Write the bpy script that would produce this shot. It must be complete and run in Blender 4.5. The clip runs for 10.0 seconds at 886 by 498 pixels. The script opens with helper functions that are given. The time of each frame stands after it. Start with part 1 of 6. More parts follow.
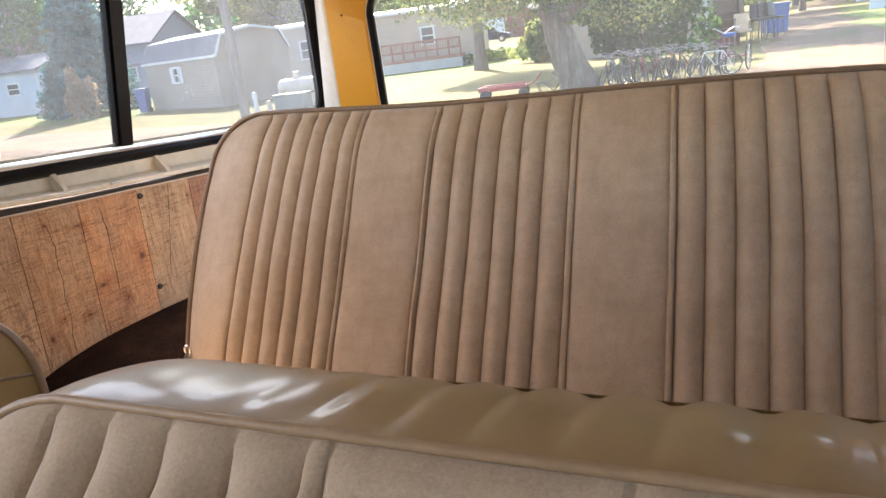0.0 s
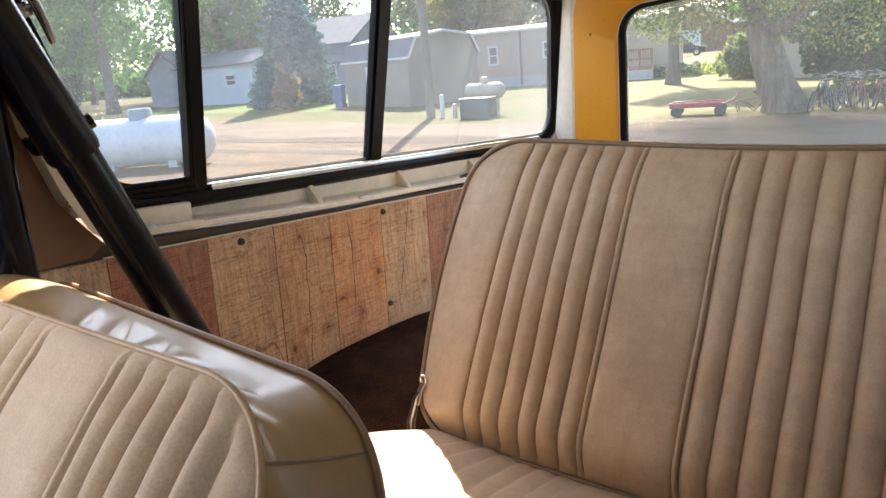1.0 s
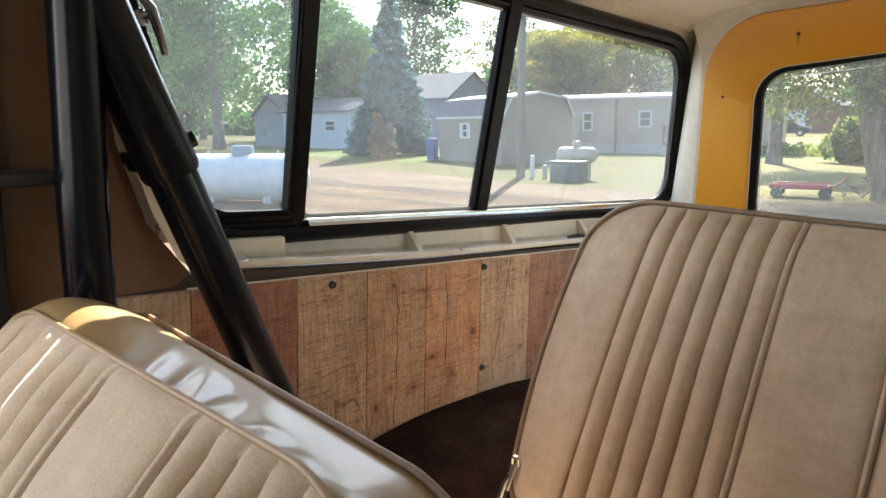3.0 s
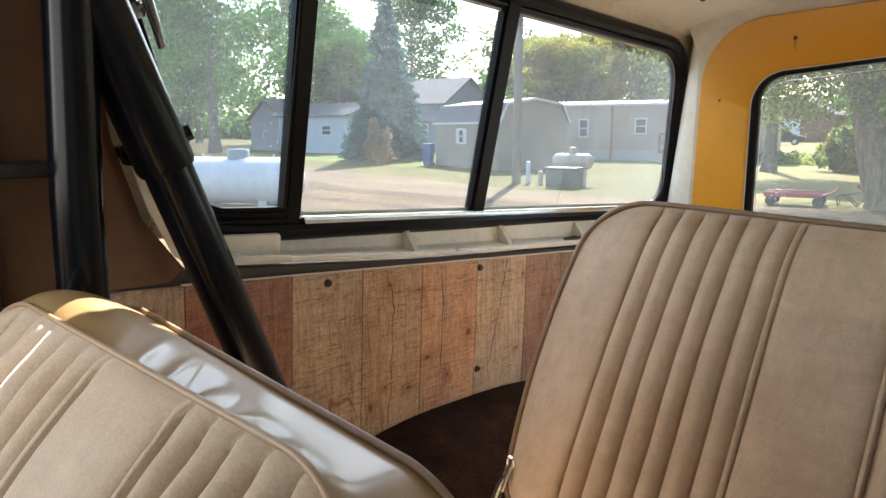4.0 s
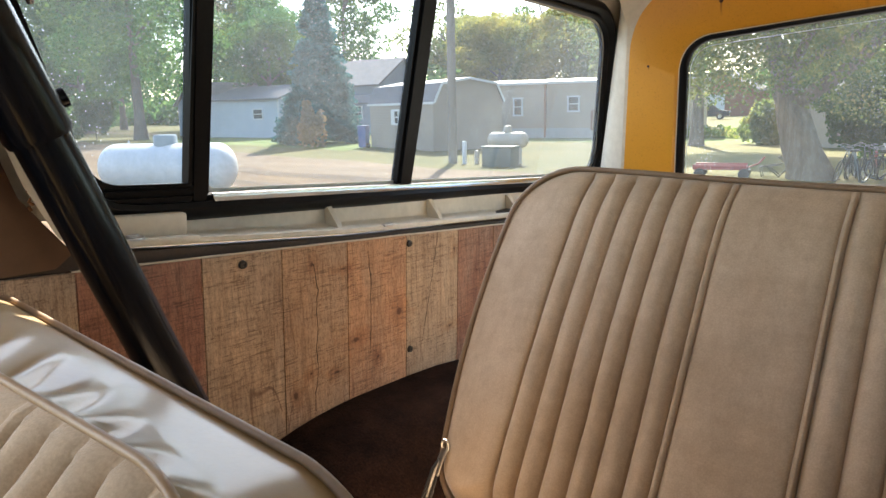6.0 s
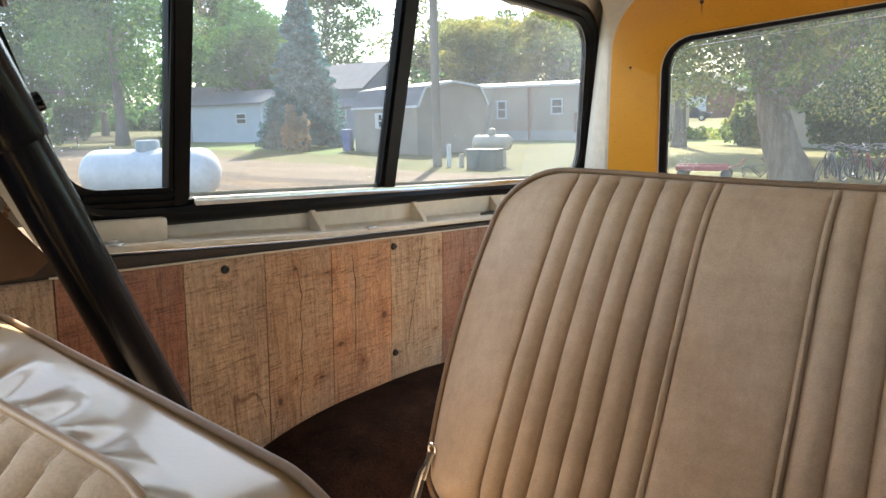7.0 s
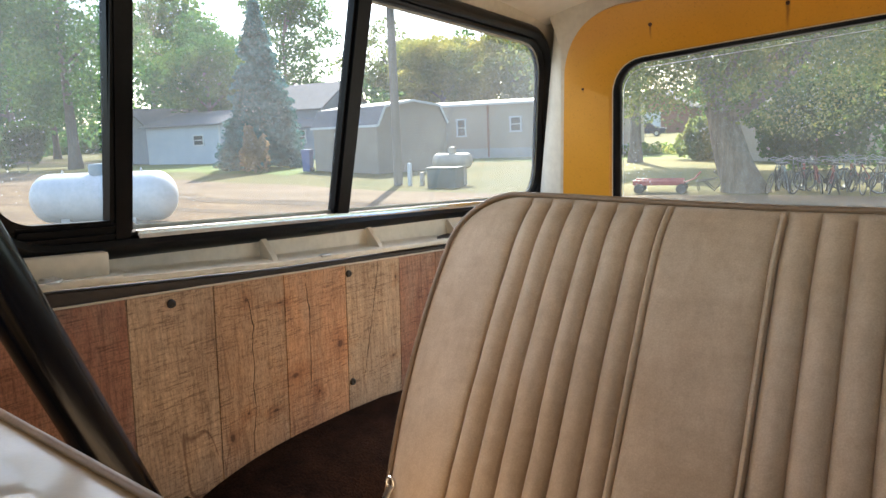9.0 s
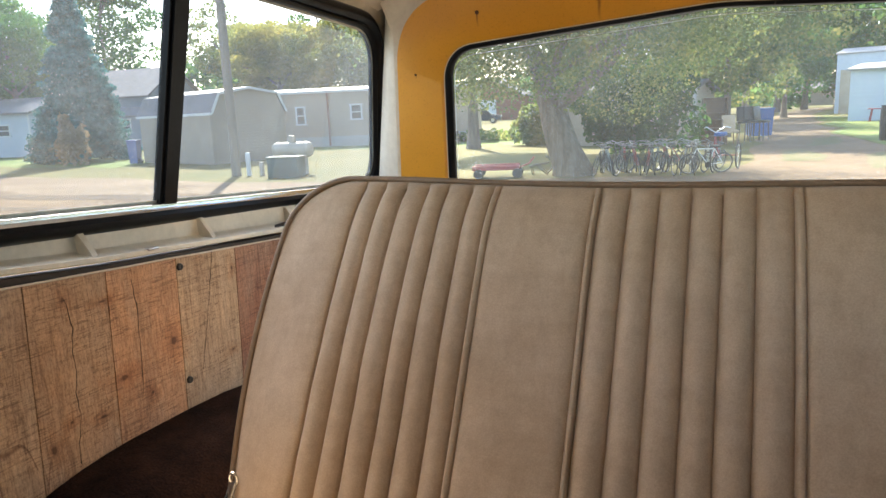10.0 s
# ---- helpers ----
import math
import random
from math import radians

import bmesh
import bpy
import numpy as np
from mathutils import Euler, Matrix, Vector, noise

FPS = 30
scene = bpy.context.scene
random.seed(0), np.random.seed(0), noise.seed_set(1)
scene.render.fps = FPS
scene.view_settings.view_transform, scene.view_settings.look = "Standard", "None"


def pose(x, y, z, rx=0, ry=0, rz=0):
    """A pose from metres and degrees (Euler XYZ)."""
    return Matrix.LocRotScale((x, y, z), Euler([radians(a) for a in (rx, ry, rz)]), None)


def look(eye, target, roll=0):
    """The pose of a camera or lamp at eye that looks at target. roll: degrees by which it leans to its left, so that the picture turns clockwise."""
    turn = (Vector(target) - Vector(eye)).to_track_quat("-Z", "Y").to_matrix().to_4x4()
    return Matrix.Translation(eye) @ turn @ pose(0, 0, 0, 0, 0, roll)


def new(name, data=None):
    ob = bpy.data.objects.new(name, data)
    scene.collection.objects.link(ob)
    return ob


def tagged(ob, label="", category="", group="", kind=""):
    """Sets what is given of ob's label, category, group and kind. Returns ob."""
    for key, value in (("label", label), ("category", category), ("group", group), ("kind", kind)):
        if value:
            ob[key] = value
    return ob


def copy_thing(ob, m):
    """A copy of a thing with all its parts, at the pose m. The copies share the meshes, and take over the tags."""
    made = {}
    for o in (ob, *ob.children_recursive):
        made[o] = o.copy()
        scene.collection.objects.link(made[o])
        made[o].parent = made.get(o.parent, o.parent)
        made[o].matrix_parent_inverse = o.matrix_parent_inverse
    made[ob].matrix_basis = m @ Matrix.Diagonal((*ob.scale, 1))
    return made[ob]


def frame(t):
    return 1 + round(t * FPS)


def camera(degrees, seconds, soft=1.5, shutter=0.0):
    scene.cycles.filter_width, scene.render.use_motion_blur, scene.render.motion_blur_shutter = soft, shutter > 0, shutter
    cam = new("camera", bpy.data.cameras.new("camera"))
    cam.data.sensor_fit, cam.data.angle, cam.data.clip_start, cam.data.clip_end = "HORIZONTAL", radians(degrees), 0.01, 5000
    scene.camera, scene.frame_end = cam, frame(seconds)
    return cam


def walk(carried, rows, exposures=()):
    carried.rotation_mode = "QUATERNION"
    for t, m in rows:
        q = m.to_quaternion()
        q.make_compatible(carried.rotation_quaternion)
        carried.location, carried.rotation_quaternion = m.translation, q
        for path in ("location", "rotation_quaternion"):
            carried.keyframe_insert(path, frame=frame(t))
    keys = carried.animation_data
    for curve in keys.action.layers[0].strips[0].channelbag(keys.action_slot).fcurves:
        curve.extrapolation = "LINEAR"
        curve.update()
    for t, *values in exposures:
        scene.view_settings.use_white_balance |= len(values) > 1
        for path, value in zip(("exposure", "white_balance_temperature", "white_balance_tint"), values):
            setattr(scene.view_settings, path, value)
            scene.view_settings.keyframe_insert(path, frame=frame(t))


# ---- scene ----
cam = camera(64.1, 10.0)
PATH = [
    (0, (-0.1235, -0.0154, 1.7954), (-0.9368, 1.7164, 1.2125), -7.39),
    (0.5, (-0.1738, -0.0267, 1.8057), (-1.1798, 1.6059, 1.2378), -7.27),
    (1, (-0.272, -0.001, 1.833), (-1.481, 1.505, 1.316), -5.0),
    (1.5, (-0.334, 0.012, 1.826), (-1.643, 1.45, 1.356), -2.7),
    (2, (-0.362, 0.042, 1.82), (-1.719, 1.448, 1.394), -1.8),
    (2.5, (-0.363, 0.047, 1.817), (-1.752, 1.434, 1.435), -1.1),
    (4, (-0.366, 0.048, 1.807), (-1.75, 1.452, 1.469), -0.2),
    (4.5, (-0.372, 0.059, 1.798), (-1.722, 1.493, 1.448), -0.5),
    (5, (-0.38, 0.088, 1.796), (-1.69, 1.554, 1.428), -0.8),
    (5.5, (-0.384, 0.094, 1.792), (-1.659, 1.586, 1.408), -1.1),
    (7, (-0.387, 0.098, 1.787), (-1.608, 1.635, 1.404), -1.7),
    (7.5, (-0.388, 0.106, 1.79), (-1.589, 1.662, 1.42), -2.0),
    (8, (-0.388, 0.115, 1.795), (-1.57, 1.689, 1.439), -2.2),
    (8.5, (-0.388, 0.115, 1.795), (-1.545, 1.71, 1.45), -2.4),
    (9, (-0.387, 0.115, 1.795), (-1.528, 1.723, 1.458), -2.4),
    (9.5, (-0.387, 0.112, 1.793), (-1.488, 1.746, 1.452), -2.3),
    (10, (-0.376, 0.116, 1.79), (-1.137, 1.924, 1.402), -2.6),
]
# the film's white balance drifts from warm magenta to cooler
BALANCE = [(0, 3.05, 6650, 19), (0.5, 2.98, 6650, 19), (1.2, 2.74, 6520, 14), (2.5, 2.65, 6450, 10), (10, 2.65, 6450, 10)]
walk(cam, [(t, look(eye, target, roll)) for t, eye, target, roll in PATH], BALANCE)

# ---- light ----
SUN_AZ, SUN_EL = radians(32.5), radians(40.3)
SUN_DIR = Vector((-math.sin(SUN_AZ) * math.cos(SUN_EL), math.cos(SUN_AZ) * math.cos(SUN_EL), math.sin(SUN_EL)))
world = bpy.data.worlds.new("sky")
world.use_nodes = True
scene.world = world
sky = world.node_tree.nodes.new("ShaderNodeTexSky")
sky.sky_type, sky.sun_disc = "NISHITA", False
sky.sun_elevation, sky.sun_rotation = SUN_EL, -SUN_AZ
sky.dust_density, sky.air_density = 1.4, 1.0
world.node_tree.links.new(sky.outputs[0], world.node_tree.nodes["Background"].inputs[0])
world.node_tree.nodes["Background"].inputs[1].default_value = 0.15
sun = new("sun", bpy.data.lights.new("sun", "SUN"))
sun.data.energy, sun.data.angle, sun.data.color = 4.3, radians(0.6), (1.0, 0.91, 0.78)
sun.matrix_world = look(SUN_DIR * 60, (0, 0, 0))


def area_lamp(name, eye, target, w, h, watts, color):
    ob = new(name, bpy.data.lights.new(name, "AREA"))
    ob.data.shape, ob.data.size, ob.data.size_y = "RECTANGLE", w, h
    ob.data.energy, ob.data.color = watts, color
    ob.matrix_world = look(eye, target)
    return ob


# added area lamps stand in for daylight at the windscreen and two front door windows
area_lamp("windscreen_daylight", (-0.41, -0.80, 1.86), (-0.41, 0.5, 1.6), 1.25, 0.42, 0.032, (0.80, 0.91, 1.0))
area_lamp("door_daylight", (0.27, -0.25, 1.84), (-0.9, 0.35, 1.5), 0.75, 0.36, 0.042, (0.90, 0.96, 1.0))
area_lamp("door_daylight", (-1.035, -0.20, 1.87), (-1.13, 0.90, 1.68), 0.70, 0.32, 0.38, (1.0, 0.97, 0.92))
# unseen warm fill lamp added outside above the side window to brighten the bench
area_lamp("side_fill", (-1.33, 0.55, 2.26), (-0.78, 0.68, 1.38), 0.7, 0.28, 0.60, (1.0, 0.96, 0.90))
# weak fill lamp added in the far side window opening
area_lamp("side_fill", (0.25, 0.95, 1.84), (-0.9, 0.8, 1.5), 0.9, 0.26, 0.03, (0.98, 0.99, 1.0))


# ---- materials ----
def mat(name, base, rough=0.6, metal=0.0, spec=0.5):
    m = bpy.data.materials.new(name)
    m.use_nodes = True
    b = m.node_tree.nodes["Principled BSDF"]
    b.inputs["Base Color"].default_value = (*base, 1)
    b.inputs["Roughness"].default_value = rough
    b.inputs["Metallic"].default_value = metal
    b.inputs["Specular IOR Level"].default_value = spec
    return m


def node(m, kind, **inputs):
    n = m.node_tree.nodes.new(kind)
    for k, v in inputs.items():
        n.inputs[k].default_value = v
    return n


def wire(m, a, b):
    m.node_tree.links.new(a, b)


def ramp(m, fac, stops):
    r = m.node_tree.nodes.new("ShaderNodeValToRGB")
    while len(r.color_ramp.elements) < len(stops):
        r.color_ramp.elements.new(0.5)
    for e, (p, c) in zip(r.color_ramp.elements, stops):
        e.position, e.color = p, (*c, 1)
    wire(m, fac, r.inputs[0])
    return r


def coords(m, scale=(1, 1, 1), source="Object"):
    c = m.node_tree.nodes.new("ShaderNodeTexCoord")
    p = m.node_tree.nodes.new("ShaderNodeMapping")
    p.inputs["Scale"].default_value = scale
    wire(m, c.outputs[source], p.inputs[0])
    return p.outputs[0]


def noise_tex(m, vec, scale, detail=4.0, rough=0.6, distortion=0.0):
    n = node(m, "ShaderNodeTexNoise", Scale=scale, Detail=detail, Roughness=rough, Distortion=distortion)
    wire(m, vec, n.inputs["Vector"])
    return n.outputs["Fac"]


def mixc(m, fac, a, b, mode="MIX"):
    n = m.node_tree.nodes.new("ShaderNodeMix")
    n.data_type, n.blend_type = "RGBA", mode
    for sock, val in ((n.inputs[0], fac), (n.inputs[6], a), (n.inputs[7], b)):
        if hasattr(val, "is_output"):
            wire(m, val, sock)
        elif isinstance(val, (int, float)):
            sock.default_value = val
        else:
            sock.default_value = (*val, 1)
    return n.outputs[2]


def math_node(m, op, a, b=0.0, c=0.0):
    n = m.node_tree.nodes.new("ShaderNodeMath")
    n.operation = op
    for sock, val in zip(n.inputs, (a, b, c)):
        if hasattr(val, "is_output"):
            wire(m, val, sock)
        else:
            sock.default_value = val
    return n.outputs[0]


def bump(m, fac, strength, dist=0.01):
    b = node(m, "ShaderNodeBump", Strength=strength, Distance=dist)
    wire(m, fac, b.inputs["Height"])
    wire(m, b.outputs[0], m.node_tree.nodes["Principled BSDF"].inputs["Normal"])


def bsdf(m):
    return m.node_tree.nodes["Principled BSDF"]


def mottled(name, a, b, scale, rough=0.7, fine=0.0, bump_s=0.2, bump_d=0.005, metal=0.0, stretch=(1, 1, 1), spec=0.5, fine_scale=8.0):
    """Two colours mixed by coarse and fine noise, with a fine relief."""
    m = mat(name, a, rough, metal, spec)
    v = coords(m, stretch)
    n1 = noise_tex(m, v, scale, 5, 0.65)
    r = ramp(m, n1, [(0.3, a), (0.7, b)])
    n2 = noise_tex(m, v, scale * fine_scale, 4, 0.6)
    dark = ramp(m, n2, [(0.3, (1 - fine,) * 3), (0.7, (1.0, 1.0, 1.0))])
    wire(m, mixc(m, 1.0, r.outputs[0], dark.outputs[0], "MULTIPLY"), bsdf(m).inputs["Base Color"])
    if bump_s:
        bump(m, n2, bump_s, bump_d)
    return m


def velour():
    """Short brushed pile: worn patches, faint cross strokes and a fine speckle."""
    m = mat("tan_velour", (0.46, 0.31, 0.20), 0.85, 0, 0.25)
    v = coords(m)
    worn = ramp(m, noise_tex(m, v, 6.5, 5, 0.65), [(0.30, (0.435, 0.318, 0.210)), (0.70, (0.545, 0.418, 0.296))])
    rubbed = ramp(m, noise_tex(m, coords(m, (1.6, 0.7, 0.7)), 46, 6, 0.7, 0.3), [(0.34, (0.86, 0.85, 0.84)), (0.50, (1, 1, 1)), (0.68, (1.10, 1.105, 1.11))])
    stroke = noise_tex(m, coords(m, (1.0, 5.0, 5.0)), 16, 4, 0.65)
    nap = ramp(m, stroke, [(0.32, (0.95, 0.945, 0.94)), (0.66, (1.03, 1.03, 1.03))])
    speck = noise_tex(m, v, 620, 3, 0.7)
    pile = ramp(m, speck, [(0.34, (0.88, 0.875, 0.87)), (0.66, (1.07, 1.07, 1.07))])
    c = mixc(m, 1.0, worn.outputs[0], nap.outputs[0], "MULTIPLY")
    c = mixc(m, 0.55, c, rubbed.outputs[0], "MULTIPLY")
    wire(m, mixc(m, 1.0, c, pile.outputs[0], "MULTIPLY"), bsdf(m).inputs["Base Color"])
    bump(m, speck, 0.25, 0.0009)
    bsdf(m).inputs["Sheen Weight"].default_value = 0.95
    bsdf(m).inputs["Sheen Roughness"].default_value = 0.32
    bsdf(m).inputs["Sheen Tint"].default_value = (1.0, 0.93, 0.86, 1)
    return m


VELOUR = velour()
VINYL = mottled("tan_vinyl", (0.285, 0.182, 0.076), (0.345, 0.23, 0.10), 12, 0.42, 0.06, 0.10, 0.001, spec=0.3, fine_scale=30)
bsdf(VINYL).inputs["Coat Weight"].default_value = 0.4
bsdf(VINYL).inputs["Coat IOR"].default_value = 1.5
bsdf(VINYL).inputs["Coat Roughness"].default_value = 0.14
PIPING = mottled("tan_piping", (0.34, 0.215, 0.115), (0.40, 0.265, 0.15), 40, 0.45, 0.1, 0.1, 0.001)
EDGE_PIPING = mottled("brown_piping", (0.20, 0.125, 0.07), (0.27, 0.18, 0.11), 40, 0.5, 0.1, 0.1, 0.001)
CREAM = mottled("cream_paint", (0.58, 0.52, 0.41), (0.68, 0.62, 0.51), 9, 0.42, 0.12, 0.05, 0.001)
HEADLINER = mottled("cream_headliner", (0.70, 0.65, 0.55), (0.76, 0.71, 0.62), 5, 0.7, 0.05, 0.1, 0.001)
RUBBER = mottled("black_rubber", (0.0035, 0.0037, 0.0045), (0.007, 0.0074, 0.009), 25, 0.30, 0.2, 0.15, 0.001, spec=0.14)
BAR_PAINT = mottled("black_tube_paint", (0.003, 0.0036, 0.006), (0.005, 0.006, 0.009), 14, 0.20, 0.25, 0.06, 0.001, spec=0.26)
TRIM_BROWN = mottled("brown_plastic_trim", (0.100, 0.050, 0.025), (0.130, 0.068, 0.036), 8, 0.36, 0.12, 0.12, 0.001, spec=0.45)
GASKET = mottled("brown_gasket", (0.03, 0.019, 0.012), (0.05, 0.033, 0.021), 30, 0.7, 0.2, 0.2, 0.001)
CARPET = mottled("brown_carpet", (0.015, 0.0065, 0.004), (0.052, 0.024, 0.015), 22, 0.95, 0.6, 0.9, 0.006, fine_scale=16, spec=0.1)
DARK_CHROME = mottled("tarnished_chrome", (0.20, 0.20, 0.21), (0.34, 0.34, 0.35), 40, 0.25, 0.3, 0.1, 0.001, metal=1.0)
STEEL = mottled("worn_steel", (0.45, 0.43, 0.40), (0.6, 0.58, 0.55), 40, 0.35, 0.2, 0.1, 0.001, metal=1.0)
DARK_SCREW = mottled("dark_screw", (0.015, 0.012, 0.01), (0.03, 0.024, 0.02), 60, 0.5, 0.2, 0.1, 0.001)
WEBBING = mottled("black_webbing", (0.012, 0.012, 0.012), (0.02, 0.02, 0.02), 80, 0.6, 0.3, 0.3, 0.001)


CENTRE_X = -0.41         # middle line of the vehicle

# rusty screws of the rear frame: across, height, half width and length of the run below
SCREWS = [(-0.951, 1.856, 0.0016, 0.008), (-0.818, 1.957, 0.0026, 0.026), (-0.60, 1.965, 0.0042, 0.044)]


def yellow_paint():
    """Old yellow paint: slightly uneven, with grime specks and a soft rust run below each screw."""
    m = mat("yellow_paint", (0.56, 0.26, 0.018), 0.36, 0, 0.5)
    v = coords(m)
    c = ramp(m, noise_tex(m, v, 4, 5, 0.6), [(0.3, (0.515, 0.230, 0.013)), (0.7, (0.595, 0.278, 0.022))]).outputs[0]
    c = mixc(m, 1.0, c, ramp(m, noise_tex(m, v, 260, 4, 0.7), [(0.30, (0.80, 0.76, 0.70)), (0.42, (1, 1, 1)), (0.7, (1.04, 1.04, 1.04))]).outputs[0], "MULTIPLY")
    where = ramp(m, noise_tex(m, v, 11, 4, 0.6), [(0.56, (0, 0, 0)), (0.72, (1, 1, 1))]).outputs[0]
    specks = ramp(m, noise_tex(m, v, 420, 3, 0.7), [(0.34, (0.45, 0.36, 0.25)), (0.42, (1, 1, 1))]).outputs[0]
    c = mixc(m, where, c, mixc(m, 1.0, c, specks, "MULTIPLY"))
    sep = m.node_tree.nodes.new("ShaderNodeSeparateXYZ")
    wire(m, v, sep.inputs[0])
    wander = math_node(m, "MULTIPLY_ADD", noise_tex(m, v, 60, 3, 0.6), 0.003, -0.0015)
    run = None
    for x, z, w, h in SCREWS:
        off = math_node(m, "ABSOLUTE", math_node(m, "SUBTRACT", math_node(m, "ADD", sep.outputs[0], wander), x - CENTRE_X))
        side_fade = math_node(m, "MAXIMUM", math_node(m, "SUBTRACT", 1.0, math_node(m, "DIVIDE", off, w)), 0.0)
        down = math_node(m, "DIVIDE", math_node(m, "SUBTRACT", z - 1.2, sep.outputs[2]), h)
        below = math_node(m, "MULTIPLY", math_node(m, "GREATER_THAN", down, 0.0), math_node(m, "MAXIMUM", math_node(m, "SUBTRACT", 1.0, down), 0.0))
        one = math_node(m, "MULTIPLY", side_fade, below)
        run = one if run is None else math_node(m, "MAXIMUM", run, one)
    c = mixc(m, math_node(m, "MINIMUM", math_node(m, "MULTIPLY", run, 1.3), 0.8), c, (0.17, 0.065, 0.010))
    wire(m, c, bsdf(m).inputs["Base Color"])
    bump(m, noise_tex(m, v, 90, 3, 0.6), 0.06, 0.001)
    return m


GREY_EDGE = mottled("pale_glass_edge", (0.42, 0.45, 0.43), (0.52, 0.55, 0.53), 20, 0.4, 0.1, 0.0)
# bright metal that stands in for sky reflected on the wet rubber seal
SEAL_SHEEN = mottled("seal_sheen_metal", (0.55, 0.56, 0.57), (0.70, 0.71, 0.72), 30, 0.22, 0.15, 0.15, 0.001, metal=1.0)
PALE_MUD = mottled("pale_dried_mud", (0.62, 0.63, 0.62), (0.74, 0.75, 0.74), 120, 0.8, 0.25, 0.4, 0.001)
RUST = mottled("rust_stain", (0.16, 0.06, 0.02), (0.30, 0.13, 0.03), 60, 0.8, 0.3, 0.1, 0.001)
RUSTY_SCREW = mottled("rusty_screw", (0.035, 0.011, 0.006), (0.08, 0.026, 0.012), 200, 0.7, 0.3, 0.2, 0.001)
YELLOW = yellow_paint()


# dark knots of the printed planks: along the wall, height, half width, half height
KNOTS = [(0.658, 1.600, 0.006, 0.009), (0.709, 1.584, 0.016, 0.004), (0.621, 1.437, 0.007, 0.011), (0.647, 1.458, 0.009, 0.006), (0.690, 1.447, 0.011, 0.006), (0.727, 1.482, 0.018, 0.009), (0.768, 1.446, 0.008, 0.008), (0.815, 1.500, 0.014, 0.018), (0.945, 1.572, 0.005, 0.010), (0.930, 1.450, 0.010, 0.005)]


def wood_paint():
    """Printed barn wood: plank tint, upright grain, rough saw ticks across it, stains and knots."""
    m = mat("barnwood_laminate", (0.4, 0.25, 0.14), 0.62)
    info = m.node_tree.nodes.new("ShaderNodeObjectInfo")
    v = coords(m)
    comb = m.node_tree.nodes.new("ShaderNodeCombineXYZ")
    for i, k in enumerate((7.0, 13.0, 29.0)):
        wire(m, math_node(m, "MULTIPLY", info.outputs["Random"], k), comb.inputs[i])
    shift = m.node_tree.nodes.new("ShaderNodeVectorMath")
    shift.operation = "ADD"
    wire(m, v, shift.inputs[0])
    wire(m, comb.outputs[0], shift.inputs[1])

    def scaled(sy, sz):
        p = m.node_tree.nodes.new("ShaderNodeMapping")
        p.inputs["Scale"].default_value = (1, sy, sz)
        wire(m, shift.outputs[0], p.inputs[0])
        return p.outputs[0]

    def times(base, fac, stops, amount=1.0):
        return mixc(m, amount, base, ramp(m, fac, stops).outputs[0], "MULTIPLY")
    tint = info.outputs["Color"]
    blotch = noise_tex(m, scaled(1.0, 0.45), 13, 5, 0.62, 0.3)
    weather = noise_tex(m, scaled(1.0, 0.35), 30, 4, 0.6, 0.4)
    grain = noise_tex(m, scaled(1.0, 0.09), 300, 5, 0.7, 0.5)
    coarse = noise_tex(m, scaled(1.0, 0.07), 64, 5, 0.65, 1.6)
    saw = noise_tex(m, scaled(0.06, 1.0), 560, 4, 0.75, 0.15)
    wide_saw = noise_tex(m, scaled(0.14, 1.0), 130, 4, 0.7, 0.3)
    fuzz = noise_tex(m, scaled(1.0, 0.45), 560, 4, 0.75)
    ticks = noise_tex(m, scaled(0.45, 1.0), 190, 5, 0.7)

    def patches(scale, lo, hi, sy=1.0, sz=1.0):
        return ramp(m, noise_tex(m, scaled(sy, sz), scale, 4, 0.6), [(lo, (0, 0, 0)), (hi, (1, 1, 1))]).outputs[0]
    c = times(tint, blotch, [(0.28, (0.72, 0.66, 0.62)), (0.50, (1.0, 1.0, 1.0)), (0.72, (1.16, 1.16, 1.13))])
    grey = mixc(m, math_node(m, "MULTIPLY", ramp(m, weather, [(0.46, (0, 0, 0)), (0.70, (1, 1, 1))]).outputs[0], 0.30), c, (0.40, 0.33, 0.25))
    c = times(grey, coarse, [(0.30, (0.68, 0.62, 0.58)), (0.46, (1.0, 1.0, 1.0)), (0.75, (1.08, 1.08, 1.07))], 0.85)
    c = times(c, grain, [(0.36, (0.68, 0.64, 0.62)), (0.50, (1.0, 1.0, 1.0)), (0.64, (1.16, 1.12, 1.10))], 0.9)
    sawn = times(c, saw, [(0.38, (0.50, 0.45, 0.42)), (0.48, (1.0, 1.0, 1.0)), (0.62, (1.10, 1.10, 1.09))])
    c = mixc(m, patches(24, 0.36, 0.56, 0.8, 1.3), c, sawn)
    c = mixc(m, math_node(m, "MULTIPLY", patches(17, 0.47, 0.64), 0.75), c, times(c, wide_saw, [(0.38, (0.68, 0.62, 0.58)), (0.50, (1.0, 1.0, 1.0)), (0.64, (1.08, 1.08, 1.07))]))
    c = times(c, fuzz, [(0.36, (0.66, 0.62, 0.60)), (0.50, (1.0, 1.0, 1.0)), (0.64, (1.20, 1.19, 1.17))], 0.9)
    c = mixc(m, patches(31, 0.50, 0.66), c, times(c, ticks, [(0.37, (0.50, 0.43, 0.39)), (0.44, (1.0, 1.0, 1.0))]))
    # a few long drying cracks that wander up the boards
    meander = noise_tex(m, scaled(1.0, 0.10), 11, 3, 0.55, 0.9)
    line = math_node(m, "ABSOLUTE", math_node(m, "SUBTRACT", meander, 0.5))
    crack = math_node(m, "ADD", math_node(m, "MULTIPLY", line, 28.0), math_node(m, "SUBTRACT", 1.0, patches(9, 0.42, 0.56, 1.0, 0.5)))
